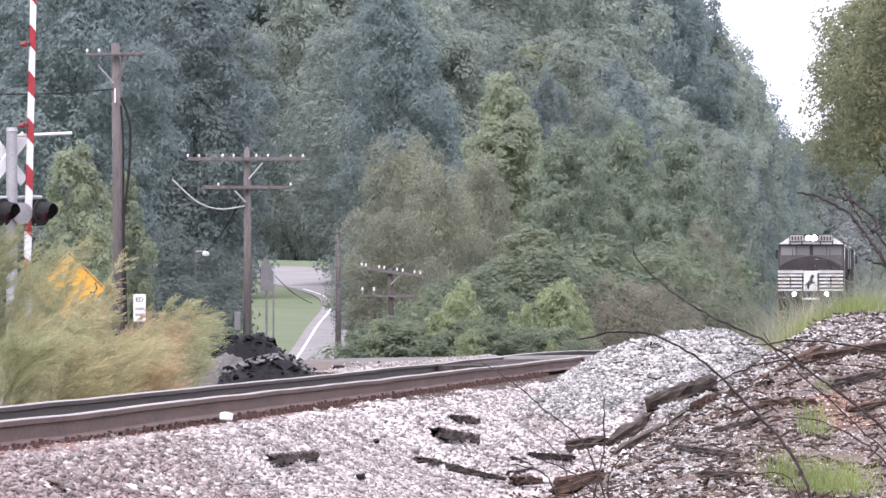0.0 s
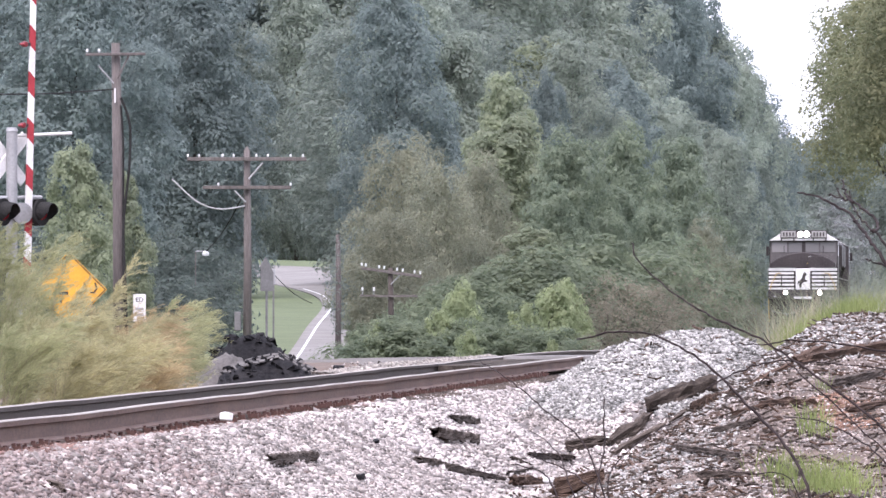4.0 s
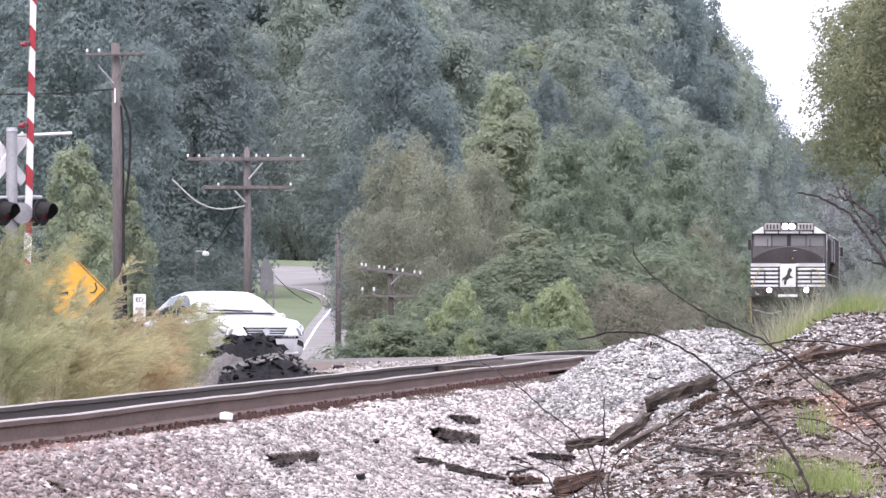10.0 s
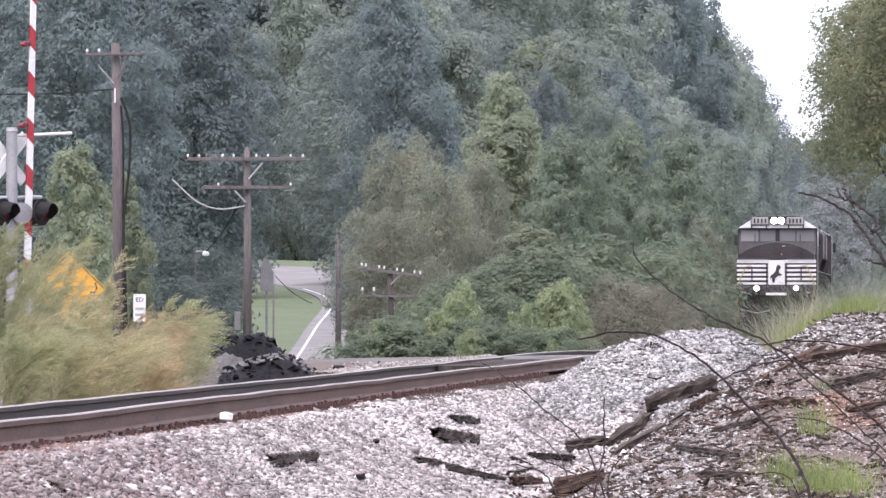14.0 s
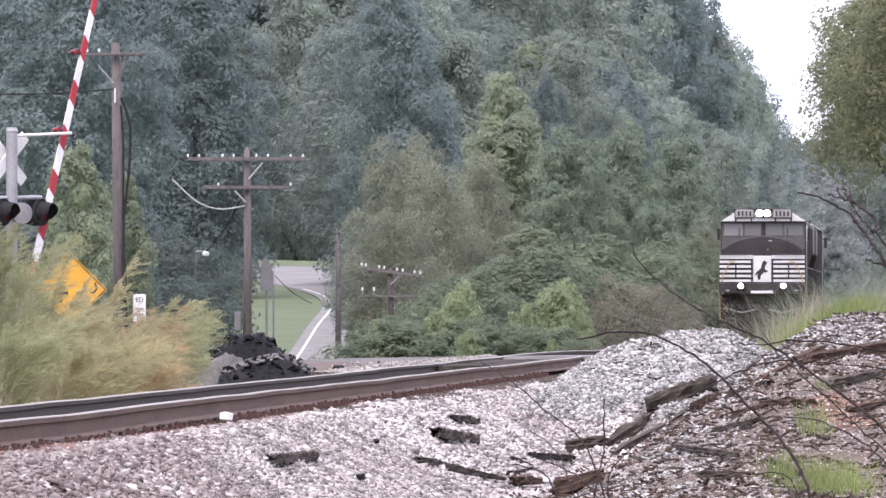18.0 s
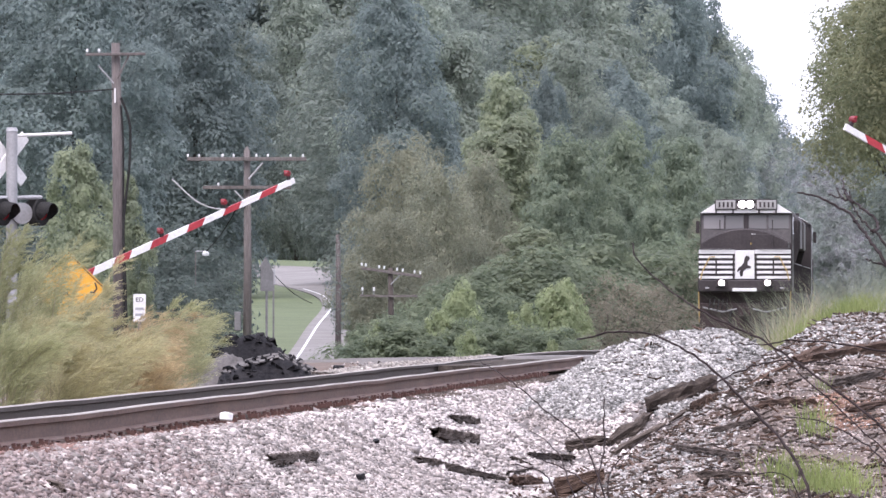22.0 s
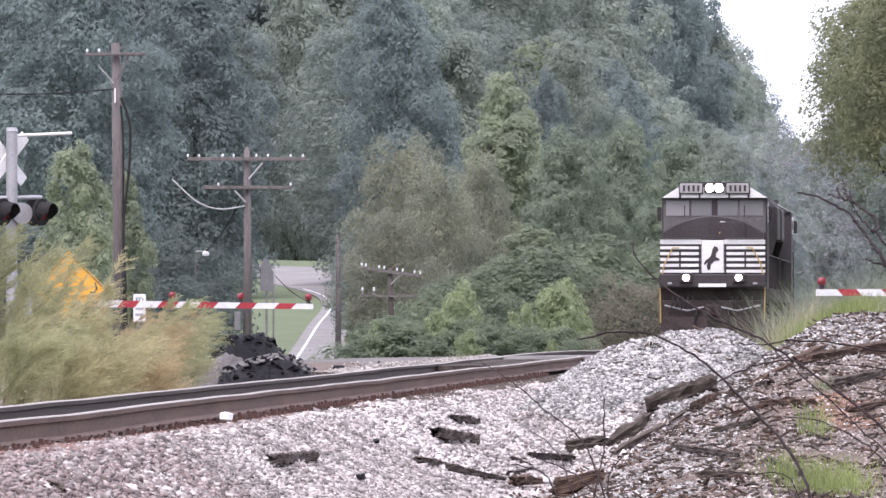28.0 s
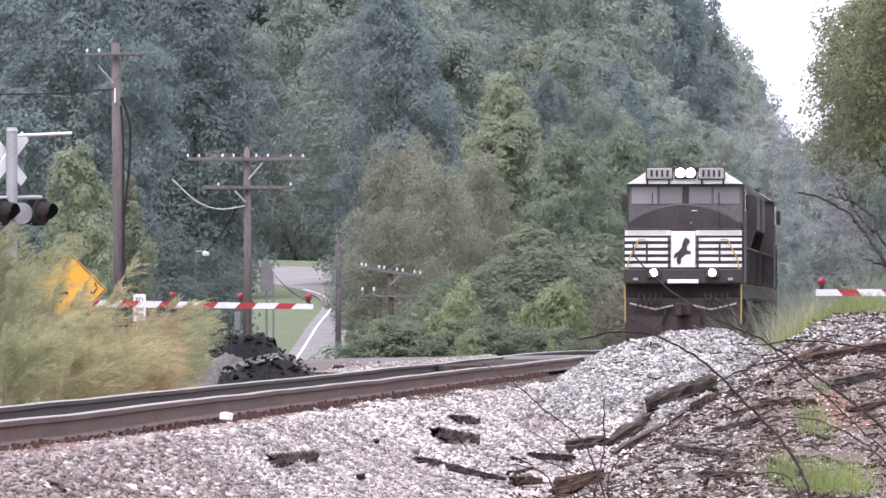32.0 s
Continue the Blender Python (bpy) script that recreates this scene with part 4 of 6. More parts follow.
        part("end_rail", Shape().tube([(sx * 0.4, 0.24, 2.98), (sx * 1.46, 0.24, 2.98)], 0.02, 6), BLACK, fence)
    # nose with a rounded top
    arch = [(-1.4, 1.98)] + [(-1.4 + 2.8 * i / 12, 3.18 + 0.46 * math.sin(math.pi * i / 12) ** 0.8) for i in range(13)] + [(1.4, 1.98)]
    nose = part("nose", Shape().prism(arch, 0.75, 2.5), BLACK, t, "black rounded nose", bevel=0.04)
    part("nose_door", Shape().box((0.55, 0.73, 2.9), (0.7, 0.05, 1.1)), BLACK, nose, bevel=0.01)
    part("marker", Shape().box((0.27, 0.735, 3.44), (0.14, 0.03, 0.05)), WHITE, nose, "small white plate")
    part("marker", Shape().box((0.22, 0.735, 3.15), (0.10, 0.03, 0.06)), YELLOW_RAIL, nose, "small yellow plate")
    # cab
    cab = part("cab", Shape().loft([ring_box(2.98, 1.6, 4.2, 2.4, 0.05), ring_box(2.98, 1.6, 4.2, 5.2, 0.05)]), BLACK, t, "black wide cab", bevel=0.03)
    roof = part("cab_roof", Shape().prism([(-1.5, 4.14), (1.5, 4.14), (1.0, 4.44), (0.8, 4.6), (-0.8, 4.6), (-1.0, 4.44)], 2.3, 5.3), BLACK, t, "dark roof with white front edge", bevel=0.02)
    part("roof_front", Shape().prism([(-1.49, 4.15), (1.49, 4.15), (1.0, 4.46), (-1.0, 4.46)], 2.22, 2.3), WHITE, roof, "white front edge of the cab roof", bevel=0.01)
    for sx in (-1, 1):
        board = part("number_board", Shape().box((sx * 0.66, 2.2, 4.42), (0.64, 0.1, 0.28)), BOARD, roof, "grey number board with plain dark bars", bevel=0.015)
        part("board_frame", Shape().box((sx * 0.66, 2.22, 4.42), (0.70, 0.1, 0.33)), BLACK, board)
        for k in range(4):
            part("figure_bar", Shape().box((sx * 0.66 - 0.2 + 0.135 * k, 2.145, 4.42), (0.06, 0.012, 0.17)), BLACK, board, "plain dark bar")
        for k in range(2):
            part("roof_bracket", Shape().box((sx * (0.42 + 0.55 * k), 2.18, 4.2), (0.05, 0.08, 0.12)), BLACK, roof)
    lamp = part("headlight", Shape().box((0, 2.2, 4.43), (0.56, 0.16, 0.3)), BLACK, roof, bevel=0.02)
    for sx in (-1, 1):
        part("lens", Shape().tube([(sx * 0.13, 2.108, 4.43), (sx * 0.13, 2.118, 4.43)], 0.115, 14), HEADLIGHT, lamp, "lit headlight")
    for x0, x1 in ((-1.38, -0.72), (-0.66, -0.08), (0.08, 0.66), (0.72, 1.38)):
        part("window", Shape().box(((x0 + x1) / 2, 2.385, 3.86), (x1 - x0, 0.03, 0.44)), CAB_GLASS if x0 < -0.7 else DIM_SKY_GLASS, cab, "windscreen with pale sky reflection in its colour" if x0 < -0.7 else "windscreen with a dimmer reflection in its colour", bevel=0.01)
    part("window_band", Shape().box((0, 2.392, 3.66), (2.9, 0.012, 0.98)), SKY_GREY, cab, "black cab front greyed in colour for sky reflection")
    part("windscreen_post", Shape().box((0, 2.375, 3.86), (0.14, 0.05, 0.5)), BLACK, cab)
    for sx in (-1, 1):
        part("side_window", Shape().box((sx * 1.492, 3.6, 3.75), (0.02, 1.3, 0.55)), CAB_GLASS, cab, "side window with a pale reflection in its colour")
        part("wiper", Shape().box((sx * 0.85, 2.36, 3.78), (0.03, 0.02, 0.3), None), BLACK, cab)
        part("mirror", Shape().box((sx * 1.58, 2.9, 3.7), (0.12, 0.05, 0.4)), BLACK, cab, bevel=0.01)
    # long hood, radiators, walkway and rails
    hood = part("hood", Shape().loft([ring_box(1.9, 1.6, 4.3, 5.2, 0.2), ring_box(1.9, 1.6, 4.3, 17.0, 0.2)]), BLACK, t, "black engine hood", bevel=0.03)
    for k in range(9):
        for sx in (-1, 1):
            part("hood_door", Shape().box((sx * 0.96, 5.9 + 1.2 * k, 2.7), (0.04, 1.05, 1.9)), BLACK, hood, bevel=0.01)
    part("exhaust", Shape().box((0, 9.0, 4.42), (0.7, 1.0, 0.25)), GRIME, hood, bevel=0.04)
    rad = part("radiator", Shape().loft([ring_box(1.9, 1.6, 4.3, 16.6, 0.2), ring_box(2.1, 1.6, 4.4, 17.0, 0.2), ring_box(2.98, 3.1, 4.46, 17.4, 0.42), ring_box(2.98, 3.1, 4.46, 21.2, 0.42)]), BLACK, t, "flared radiator wings", bevel=0.03)
    part("rear_hood", Shape().box((0, 19.0, 2.5), (1.9, 4.2, 1.8)), BLACK, t, bevel=0.03)
    part("fuel_tank", Shape().prism([(-1.2, 0.35), (1.2, 0.35), (1.45, 0.7), (1.45, 1.2), (-1.45, 1.2), (-1.45, 0.7)], 8.2, 13.6), GRIME, t, bevel=0.04)
    for sx in (-1, 1):
        part("side_rail", Shape().tube([(sx * 1.46, 5.3, 2.55), (sx * 1.46, 21.6, 2.55)], 0.022, 6), BLACK, t)
        for k in range(10):
            part("stanchion", Shape().tube([(sx * 1.46, 5.4 + 1.8 * k, 1.6), (sx * 1.46, 5.4 + 1.8 * k, 2.55)], 0.02, 6), BLACK, t)
    for y0 in (2.4, 15.6):
        truck = part("bogie", Shape().box((1.1, y0 + 1.9, 0.62), (0.14, 4.6, 0.42)).box((-1.1, y0 + 1.9, 0.62), (0.14, 4.6, 0.42)).box((0, y0 + 1.9, 0.7), (2.2, 0.5, 0.3)), GRIME, t, "grimy six-wheel bogie", bevel=0.04)
        for k in range(3):
            for sx in (-1, 1):
                y = y0 + 0.1 + 1.85 * k
                part("wheel", Shape().tube([(sx * 0.66, y, 0.53), (sx * 0.79, y, 0.53)], 0.53, 24), GRIME, truck)
    return t


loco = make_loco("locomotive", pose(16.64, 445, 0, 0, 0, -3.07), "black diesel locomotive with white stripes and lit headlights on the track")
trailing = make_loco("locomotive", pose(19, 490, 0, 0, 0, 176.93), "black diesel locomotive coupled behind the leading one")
for o in trailing.children_recursive:
    if o.name.startswith("lens"):
        o.data.materials[0] = CAR_LAMP
        o["label"] = "unlit lamp"


# ---- car ----
def make_car(m):
    """A compact saloon; its front looks to -y, wheelbase 2.7 m, origin on the road below its middle."""
    t = thing("car", m, "silver four-door saloon car with alloy wheels", "car")
    # stations: y, half width at sill and at waist, waist height, bonnet or boot height, sill height
    st = [(-2.33, 0.56, 0.60, 0.62, 0.70, 0.28), (-2.27, 0.72, 0.755, 0.69, 0.81, 0.23), (-2.14, 0.80, 0.835, 0.745, 0.88, 0.20), (-2.0, 0.83, 0.865, 0.785, 0.925, 0.20), (-1.75, 0.84, 0.88, 0.83, 0.96, 0.20), (-1.35, 0.845, 0.885, 0.88, 1.02, 0.20), (-0.9, 0.85, 0.885, 0.92, 1.07, 0.20), (-0.5, 0.85, 0.885, 0.95, 1.05, 0.20), (0.3, 0.85, 0.885, 0.98, 1.03, 0.20), (1.1, 0.85, 0.885, 1.01, 1.05, 0.21), (1.5, 0.84, 0.875, 1.03, 1.11, 0.22), (1.95, 0.80, 0.845, 1.03, 1.14, 0.24), (2.2, 0.72, 0.775, 1.0, 1.12, 0.28), (2.32, 0.55, 0.6, 0.9, 0.97, 0.36)]
    rings = []
    for y, ws, ww, zw, zt, zs in st:
        half = [(ws * 0.93, zs), (ws, zs + 0.08), (ww * 1.0, zs + 0.30), (ww, zw - 0.10), (ww * 0.965, zw), (ww * 0.86, zw + (zt - zw) * 0.62), (ww * 0.5, zt - 0.01), (0, zt)]
        rings.append([(x, y, z) for x, z in half] + [(-x, y, z) for x, z in reversed(half[:-1])])
    body = part("body", Shape().loft(rings), SILVER, t, "silver painted body", smooth=True)

    def on_loft(loft, y, k, sx, lift):
        """A point of a lofted skin at station y and k steps round its half ring, lifted off it."""
        for ra, rb in zip(loft, loft[1:]):
            if ra[0][1] <= y <= rb[0][1]:
                f = (y - ra[0][1]) / (rb[0][1] - ra[0][1])
                i = min(int(k), len(ra) // 2 - 1)
                p = [Vector(r[i]).lerp(Vector(r[i + 1]), k - i) for r in (ra, rb)]
                q = p[0].lerp(p[1], f)
                n = (Vector(ra[i + 1]) - Vector(ra[i])).cross(p[1] - p[0]).normalized()
                if n.x < 0 and i < len(ra) // 2 - 2 or n.z < -0.2:
                    n = -n
                q = q + n * lift
                return (sx * q.x, q.y, q.z)

    def skin(name, loft, y0, y1, low, high, sx, mat, label, lift=0.006, ny=10, nk=5):
        """A thin curved panel lying on a lofted skin between the edges low(f) and high(f)."""
        rows = []
        for i in range(ny + 1):
            f = i / ny
            y = y0 + (y1 - y0) * f
            rows.append([on_loft(loft, y, low(f) + (high(f) - low(f)) * j / nk, sx, lift) for j in range(nk + 1)] + [on_loft(loft, y, high(f) - (high(f) - low(f)) * j / nk, sx, -0.01) for j in range(nk + 1)])
        return part(name, Shape().loft(rows), mat, t, label, smooth=False)

    shell = rings
    # cabin
    cab = [(-1.06, 0.80, 1.03, 1.04), (-0.80, 0.78, 1.01, 1.17), (-0.30, 0.70, 1.0, 1.43), (0.0, 0.665, 1.0, 1.52), (0.45, 0.65, 1.01, 1.55), (0.95, 0.64, 1.02, 1.52), (1.35, 0.65, 1.04, 1.41), (1.75, 0.70, 1.08, 1.22), (1.95, 0.74, 1.10, 1.13)]
    rings = []
    for y, w, z0, z1 in cab:
        lo = min(0.82, w + (z1 - z0) * 0.36)
        half = [(lo, z0 - 0.05), ((lo + w) / 2 + 0.02, (z0 + z1) / 2), (w, z1 - 0.06), (w * 0.8, z1 - 0.012), (w * 0.4, z1), (0, z1 + 0.006)]
        rings.append([(x, y, z) for x, z in half] + [(-x, y, z) for x, z in reversed(half[:-1])])
    part("cabin", Shape().loft(rings), SILVER, t, "silver roof and pillars", smooth=True)

    part("windscreen", Shape().loft([[on_loft(rings, y, 3.0 + (5.0 - 3.0) * j / 6 if j <= 6 else 5.0 - 2.0 * (j - 6) / 6, 1 if j <= 6 else -1, 0.006) for j in range(13)] + [on_loft(rings, y, 5.0 - 2.0 * (6 - j) / 6 if j <= 6 else 5.0 - 2.0 * (j - 6) / 6, -1 if j <= 6 else 1, -0.01) for j in range(13)] for y in (-1.03, -0.9, -0.75, -0.6, -0.45, -0.3, -0.17)]), SCREEN_GLASS, t, "windscreen with the pale sky's reflection in its colour")
    part("rear_window", Shape().loft([[on_loft(rings, y, 3.2, 1, 0.006), on_loft(rings, y, 4.9, 1, 0.006), on_loft(rings, y, 4.9, -1, 0.006), on_loft(rings, y, 3.2, -1, 0.006), on_loft(rings, y, 3.2, -1, -0.01), on_loft(rings, y, 3.2, 1, -0.01)] for y in (1.32, 1.5, 1.7, 1.88)]), DARK_GLASS, t, "rear window")
    for sx in (-1, 1):
        skin("side_window", rings, -0.72, 0.26, lambda f: 0.36, lambda f: 0.42 + 1.5 * min(1.0, 0.12 + f * 1.6), sx, DARK_GLASS, "dark side window")
        skin("side_window", rings, 0.33, 1.55, lambda f: 0.36 + 0.25 * max(0.0, f - 0.6), lambda f: 1.92 - 1.1 * max(0.0, f - 0.55) ** 1.3, sx, DARK_GLASS, "dark side window")
        for y in (0.15, 1.12):
            part("door_handle", Shape().box((sx * 0.892, y, 0.90), (0.035, 0.2, 0.035)), SILVER, t, bevel=0.008)
        part("door_seam", Shape().box((sx * 0.883, 0.33, 0.70), (0.006, 0.006, 0.36)), ALU, t)
        part("door_seam", Shape().box((sx * 0.883, -0.68, 0.68), (0.006, 0.006, 0.34)), ALU, t)
        part("door_seam", Shape().box((sx * 0.883, 1.22, 0.80), (0.006, 0.006, 0.2)), ALU, t)
        part("window_trim", Shape().box((sx * 0.835, 0.25, 1.035), (0.02, 1.85, 0.02)), BLACK, t, "black window trim")
        part("sill", Shape().box((sx * 0.80, 0.0, 0.2), (0.08, 2.0, 0.06)), RUBBER, t, bevel=0.01)
        part("mirror", Shape().loft([[(sx * 0.93 + a * 0.11, -0.62 + c, 1.02 + b * 0.065) for a, b in ((-1, -0.7), (0.6, -1), (1, 0), (0.6, 1), (-1, 0.8))] for c in (-0.06, 0.08)]), SILVER, t, "silver door mirror", bevel=0.015)
        # lamps
        skin("headlamp", shell, -2.30, -1.86, lambda f: 3.15 + 0.75 * f ** 1.5, lambda f: 4.75 - 0.55 * f, sx, CAR_LAMP, "clear headlamp")
        skin("lamp_liner", shell, -2.29, -1.90, lambda f: 3.02 + 0.78 * f ** 1.5, lambda f: 3.13 + 0.76 * f ** 1.5, sx, RUBBER, "dark line below the headlamp", 0.008)
        skin("lamp_reflector", shell, -2.25, -2.02, lambda f: 3.55 + 0.3 * f, lambda f: 4.15, sx, CHROME, "bright reflector in the headlamp", 0.009)
        skin("fog_recess", shell, -2.31, -2.11, lambda f: 1.32 + 0.05 * f, lambda f: 1.78 - 0.2 * f, sx, RUBBER, "black fog lamp recess", 0.007)
        part("tail_lamp", Shape().box((sx * 0.66, 2.19, 0.88), (0.24, 0.1, 0.16)), RED_LENS, t, "red tail lamp", bevel=0.03)
    part("cowl", Shape().box((0, -1.05, 1.062), (1.36, 0.06, 0.02)), RUBBER, t, "black strip below the windscreen", bevel=0.005)
    for sx in (-1, 1):
        part("wiper", Shape().tube([(sx * 0.1 + 0.15, -1.02, 1.10), (sx * 0.1 - 0.42, -0.97, 1.125)], 0.012, 6), RUBBER, t)
        grille = part("grille", Shape().prism([(-0.44, 0.745), (0.44, 0.745), (0.34, 0.575), (-0.34, 0.575)], -2.345, -2.26), RUBBER, t, bevel=0.01)
    for k in range(4):
        part("grille_bar", Shape().box((0, -2.35, 0.595 + 0.045 * k), (0.68 + 0.045 * k, 0.02, 0.02)), CHROME, grille, "chrome grille bar")
    part("badge", Shape().tube([(0, -2.37, 0.645), (0, -2.345, 0.645)], 0.065, 16), CHROME, grille, "plain chrome badge")
    part("air_intake", Shape().prism([(-0.36, 0.42), (0.36, 0.42), (0.46, 0.31), (-0.46, 0.31)], -2.342, -2.26), RUBBER, t, bevel=0.01)
    part("bumper_lip", Shape().box((0, -2.27, 0.26), (1.3, 0.1, 0.05)), SILVER, t, bevel=0.015)
    plate = part("number_plate", Shape().box((0, -2.35, 0.46), (0.32, 0.02, 0.16)), WHITE, t, "pale number plate with plain bars", bevel=0.006)
    for k in range(5):
        part("plate_bar", Shape().box((-0.1 + 0.05 * k, -2.362, 0.46), (0.03, 0.006, 0.07)), ALU, plate)
    part("underbody", Shape().box((0, 0, 0.24), (1.5, 4.2, 0.12)), RUBBER, t, bevel=0.02)
    wheels = []
    for sx in (-1, 1):
        for y in (-1.35, 1.35):
            # Flat black disc in place of the shaded hollow round the wheel.
            part("wheel_arch", Shape().tube([(sx * 0.78, y, 0.34), (sx * 0.882, y, 0.34)], 0.375, 28), RUBBER, t, "black disc standing in for the shade inside the wheel arch")
            hub = new("wheel")
            hub.parent = t
            hub.matrix_basis = pose(sx * 0.80, y, 0.32)
            part("tyre", Shape().loft([[(sx * d, r * math.cos(a), r * math.sin(a)) for a in [2 * math.pi * i / 28 for i in range(28)]] for d, r in ((-0.10, 0.26), (-0.10, 0.30), (-0.07, 0.32), (0.07, 0.32), (0.10, 0.30), (0.10, 0.225))]), RUBBER, hub, "black tyre", smooth=False)
            rim = Shape().tube([(sx * 0.085, 0, 0), (sx * 0.11, 0, 0)], 0.06, 12)
            for k in range(5):
                a = 2 * math.pi * k / 5
                for da in (-0.14, 0.14):
                    rim.tube([(sx * 0.10, 0.04 * math.cos(a + da), 0.04 * math.sin(a + da)), (sx * 0.095, 0.215 * math.cos(a + da), 0.215 * math.sin(a + da))], 0.022, 5)
            rim.loft([[(sx * d, r * math.cos(b), r * math.sin(b)) for b in [2 * math.pi * i / 28 for i in range(28)]] for d, r in ((0.06, 0.235), (0.106, 0.235), (0.106, 0.205), (0.06, 0.2))])
            part("rim", rim, CHROME, hub, "bright alloy rim")
            wheels.append(hub)
    return t, wheels


car, car_wheels = make_car(pose(-60, 325, -0.85, 0, 0, 21.7))


# ---- level crossing gates ----
SET_OUT = 0.06


def make_arm(parent_pose, length):
    """A striped gate arm: it turns on its own pivot, which is its origin; it lies along +x."""
    arm = thing("gate_arm", parent_pose, "red and white striped gate arm with red lamps", "crossing gate", "gate arms of the crossing")
    ends, red = [0.0, 0.44], True
    while ends[-1] < length - 0.2:
        ends.append(min(length, ends[-1] + (0.38 if red else 0.485)))
        red = not red
    for k, (near_tip, inward) in enumerate(zip(ends, ends[1:])):
        x0, x1 = length - inward, length - near_tip
        h = 0.052 + 0.02 * (1 - x1 / length)
        a = 0 if x0 < 0.01 else 0.06
        b = 0 if k == 0 else 0.06
        poly = [(SET_OUT + x0 - a, -h - SET_OUT), (SET_OUT + x1 - b, -h - SET_OUT), (SET_OUT + x1 + b, h - SET_OUT), (SET_OUT + x0 + a, h - SET_OUT)]
        part("stripe", Shape().prism(poly, -0.025, 0.025), RED if k % 2 else WHITE, arm, "red stripe" if k % 2 else "white stripe")
    part("arm_shank", Shape().box((0.05, 0, -SET_OUT / 2), (0.22, 0.07, 0.26)), ALU, arm, "grey mounting shank", bevel=0.01)
    for f in (0.985, 0.745, 0.505):
        x, z = SET_OUT + length * f, 0.17 - SET_OUT
        lamp = part("arm_lamp", Shape().box((x, 0, z - 0.08), (0.06, 0.05, 0.08)), BLACK, arm)
        part("lens", Shape().tube([(x, -0.06, z), (x, -0.045, z), (x, 0.045, z), (x, 0.06, z)], [0.033, 0.053, 0.053, 0.033], 14), RED_LIGHT, lamp, "lit red lamp")
        part("lamp_cap", Shape().tube([(x, -0.07, z + 0.046), (x, 0.07, z + 0.046)], 0.02, 8), RED, lamp, "red lamp hood")
    return arm


def make_mast(m, label):
    """A signal mast with crossed boards, paired flashing lamps and the gate's drive."""
    t = thing("crossing_signal", m, label, "crossing signal", "signals of the crossing")
    part("mast", Shape().tube([(0, 0, 0.05), (0, 0, 4.95)], 0.105, 16), ALU, t, "grey aluminium mast")
    part("mast_cap", Shape().tube([(0, 0, 4.93), (0, 0, 5.0)], [0.12, 0.09], 16), ALU, t)
    part("base", Shape().box((0, 0, 0.06), (0.5, 0.5, 0.3)), CONCRETE, t, "concrete base", bevel=0.03)
    for a in (45, -45):
        part("crossbuck_board", Shape().box((0, 0, 0), (1.22, 0.03, 0.23), Matrix.Rotation(radians(25), 4, "Z") @ Matrix.Translation((0, 0.12 + a * 0.0006, 4.42)) @ Matrix.Rotation(radians(a), 4, "Y")), WHITE, t, "bare back of a white crossed board", bevel=0.006)
    part("arm_bracket", Shape().tube([(-0.6, -0.02, 3.68), (0.58, -0.02, 3.70)], 0.04, 8), ALU, t, "pale crossarm")
    part("top_bar", Shape().tube([(0.1, 0.0, 4.85), (1.14, -0.1, 4.9)], 0.03, 8), WHITE, t, "thin white bar")
    for x in (-0.27, 0.47):
        for side in (-1, 1):
            rot = Matrix.Translation((x, side * 0.06 - 0.2 * (side < 0), 3.42)) @ Matrix.Rotation(radians(38 if side < 0 else -14), 4, "Z")
            disc = part("signal_lamp", Shape().tube([(0, side * 0.0, 0), (0, side * 0.05, 0)], 0.255, 26), RUBBER, t, "round black signal backing")
            disc.matrix_basis = rot
            part("lens", Shape().tube([(0, side * 0.05, 0), (0, side * 0.075, 0)], [0.15, 0.13], 22), RED_LENS, disc, "dark red lens")
            hood = []
            for y, r in ((0.05, 0.2), (0.17, 0.19), (0.30, 0.165)):
                reach = 1.0 if y < 0.1 else 0.9 if y < 0.2 else 0.62
                hood.append([(r * math.cos(b), side * y, r * math.sin(b)) for b in [radians(90 + reach * (-140 + 280 * i / 18)) for i in range(19)]])
            part("visor", Shape().loft(hood + [[(p[0] * 0.95, p[1], p[2] * 0.95) for p in ring] for ring in reversed(hood)], closed=False), RUBBER, disc, "black visor")
    part("junction_box", Shape().tube([(0.16, -0.14, 3.40), (0.16, 0.10, 3.40)], 0.2, 20), ALU, t, "round grey housing")
    drive = part("gate_drive", Shape().box((0.22, 0.05, 1.5), (0.4, 0.42, 0.62)), ALU, t, "grey gate mechanism box", bevel=0.03)
    part("counterweight", Shape().box((-0.9, 0.1, 1.45), (0.5, 0.12, 0.4)), ALU, t, bevel=0.02)
    return t


MAST_X, MAST_Y = -8.032, 183.16
make_mast(pose(MAST_X, MAST_Y, 4.265 - 5.0, 0, 0, 20), "grey signal mast with crossed boards and dark lamps beside the road")
FAR_PIVOT = (-7.758 - SET_OUT * math.cos(radians(33)), 183.16 - SET_OUT * math.sin(radians(33)), 1.002 + SET_OUT)
far_arm = make_arm(pose(*FAR_PIVOT, 0, -86, 0), 6.3)
NEAR_PIVOT = (11.25 + SET_OUT * math.cos(radians(33)), 160.4 + SET_OUT * math.sin(radians(33)), 1.115 + SET_OUT)
near_arm = make_arm(pose(*NEAR_PIVOT, 0, -86, 0), 6.3)
make_mast(pose(NEAR_PIVOT[0] + 0.3, NEAR_PIVOT[1] + 0.1, -0.55, 0, 0, 200), "grey signal mast with lamps on the near side of the crossing")


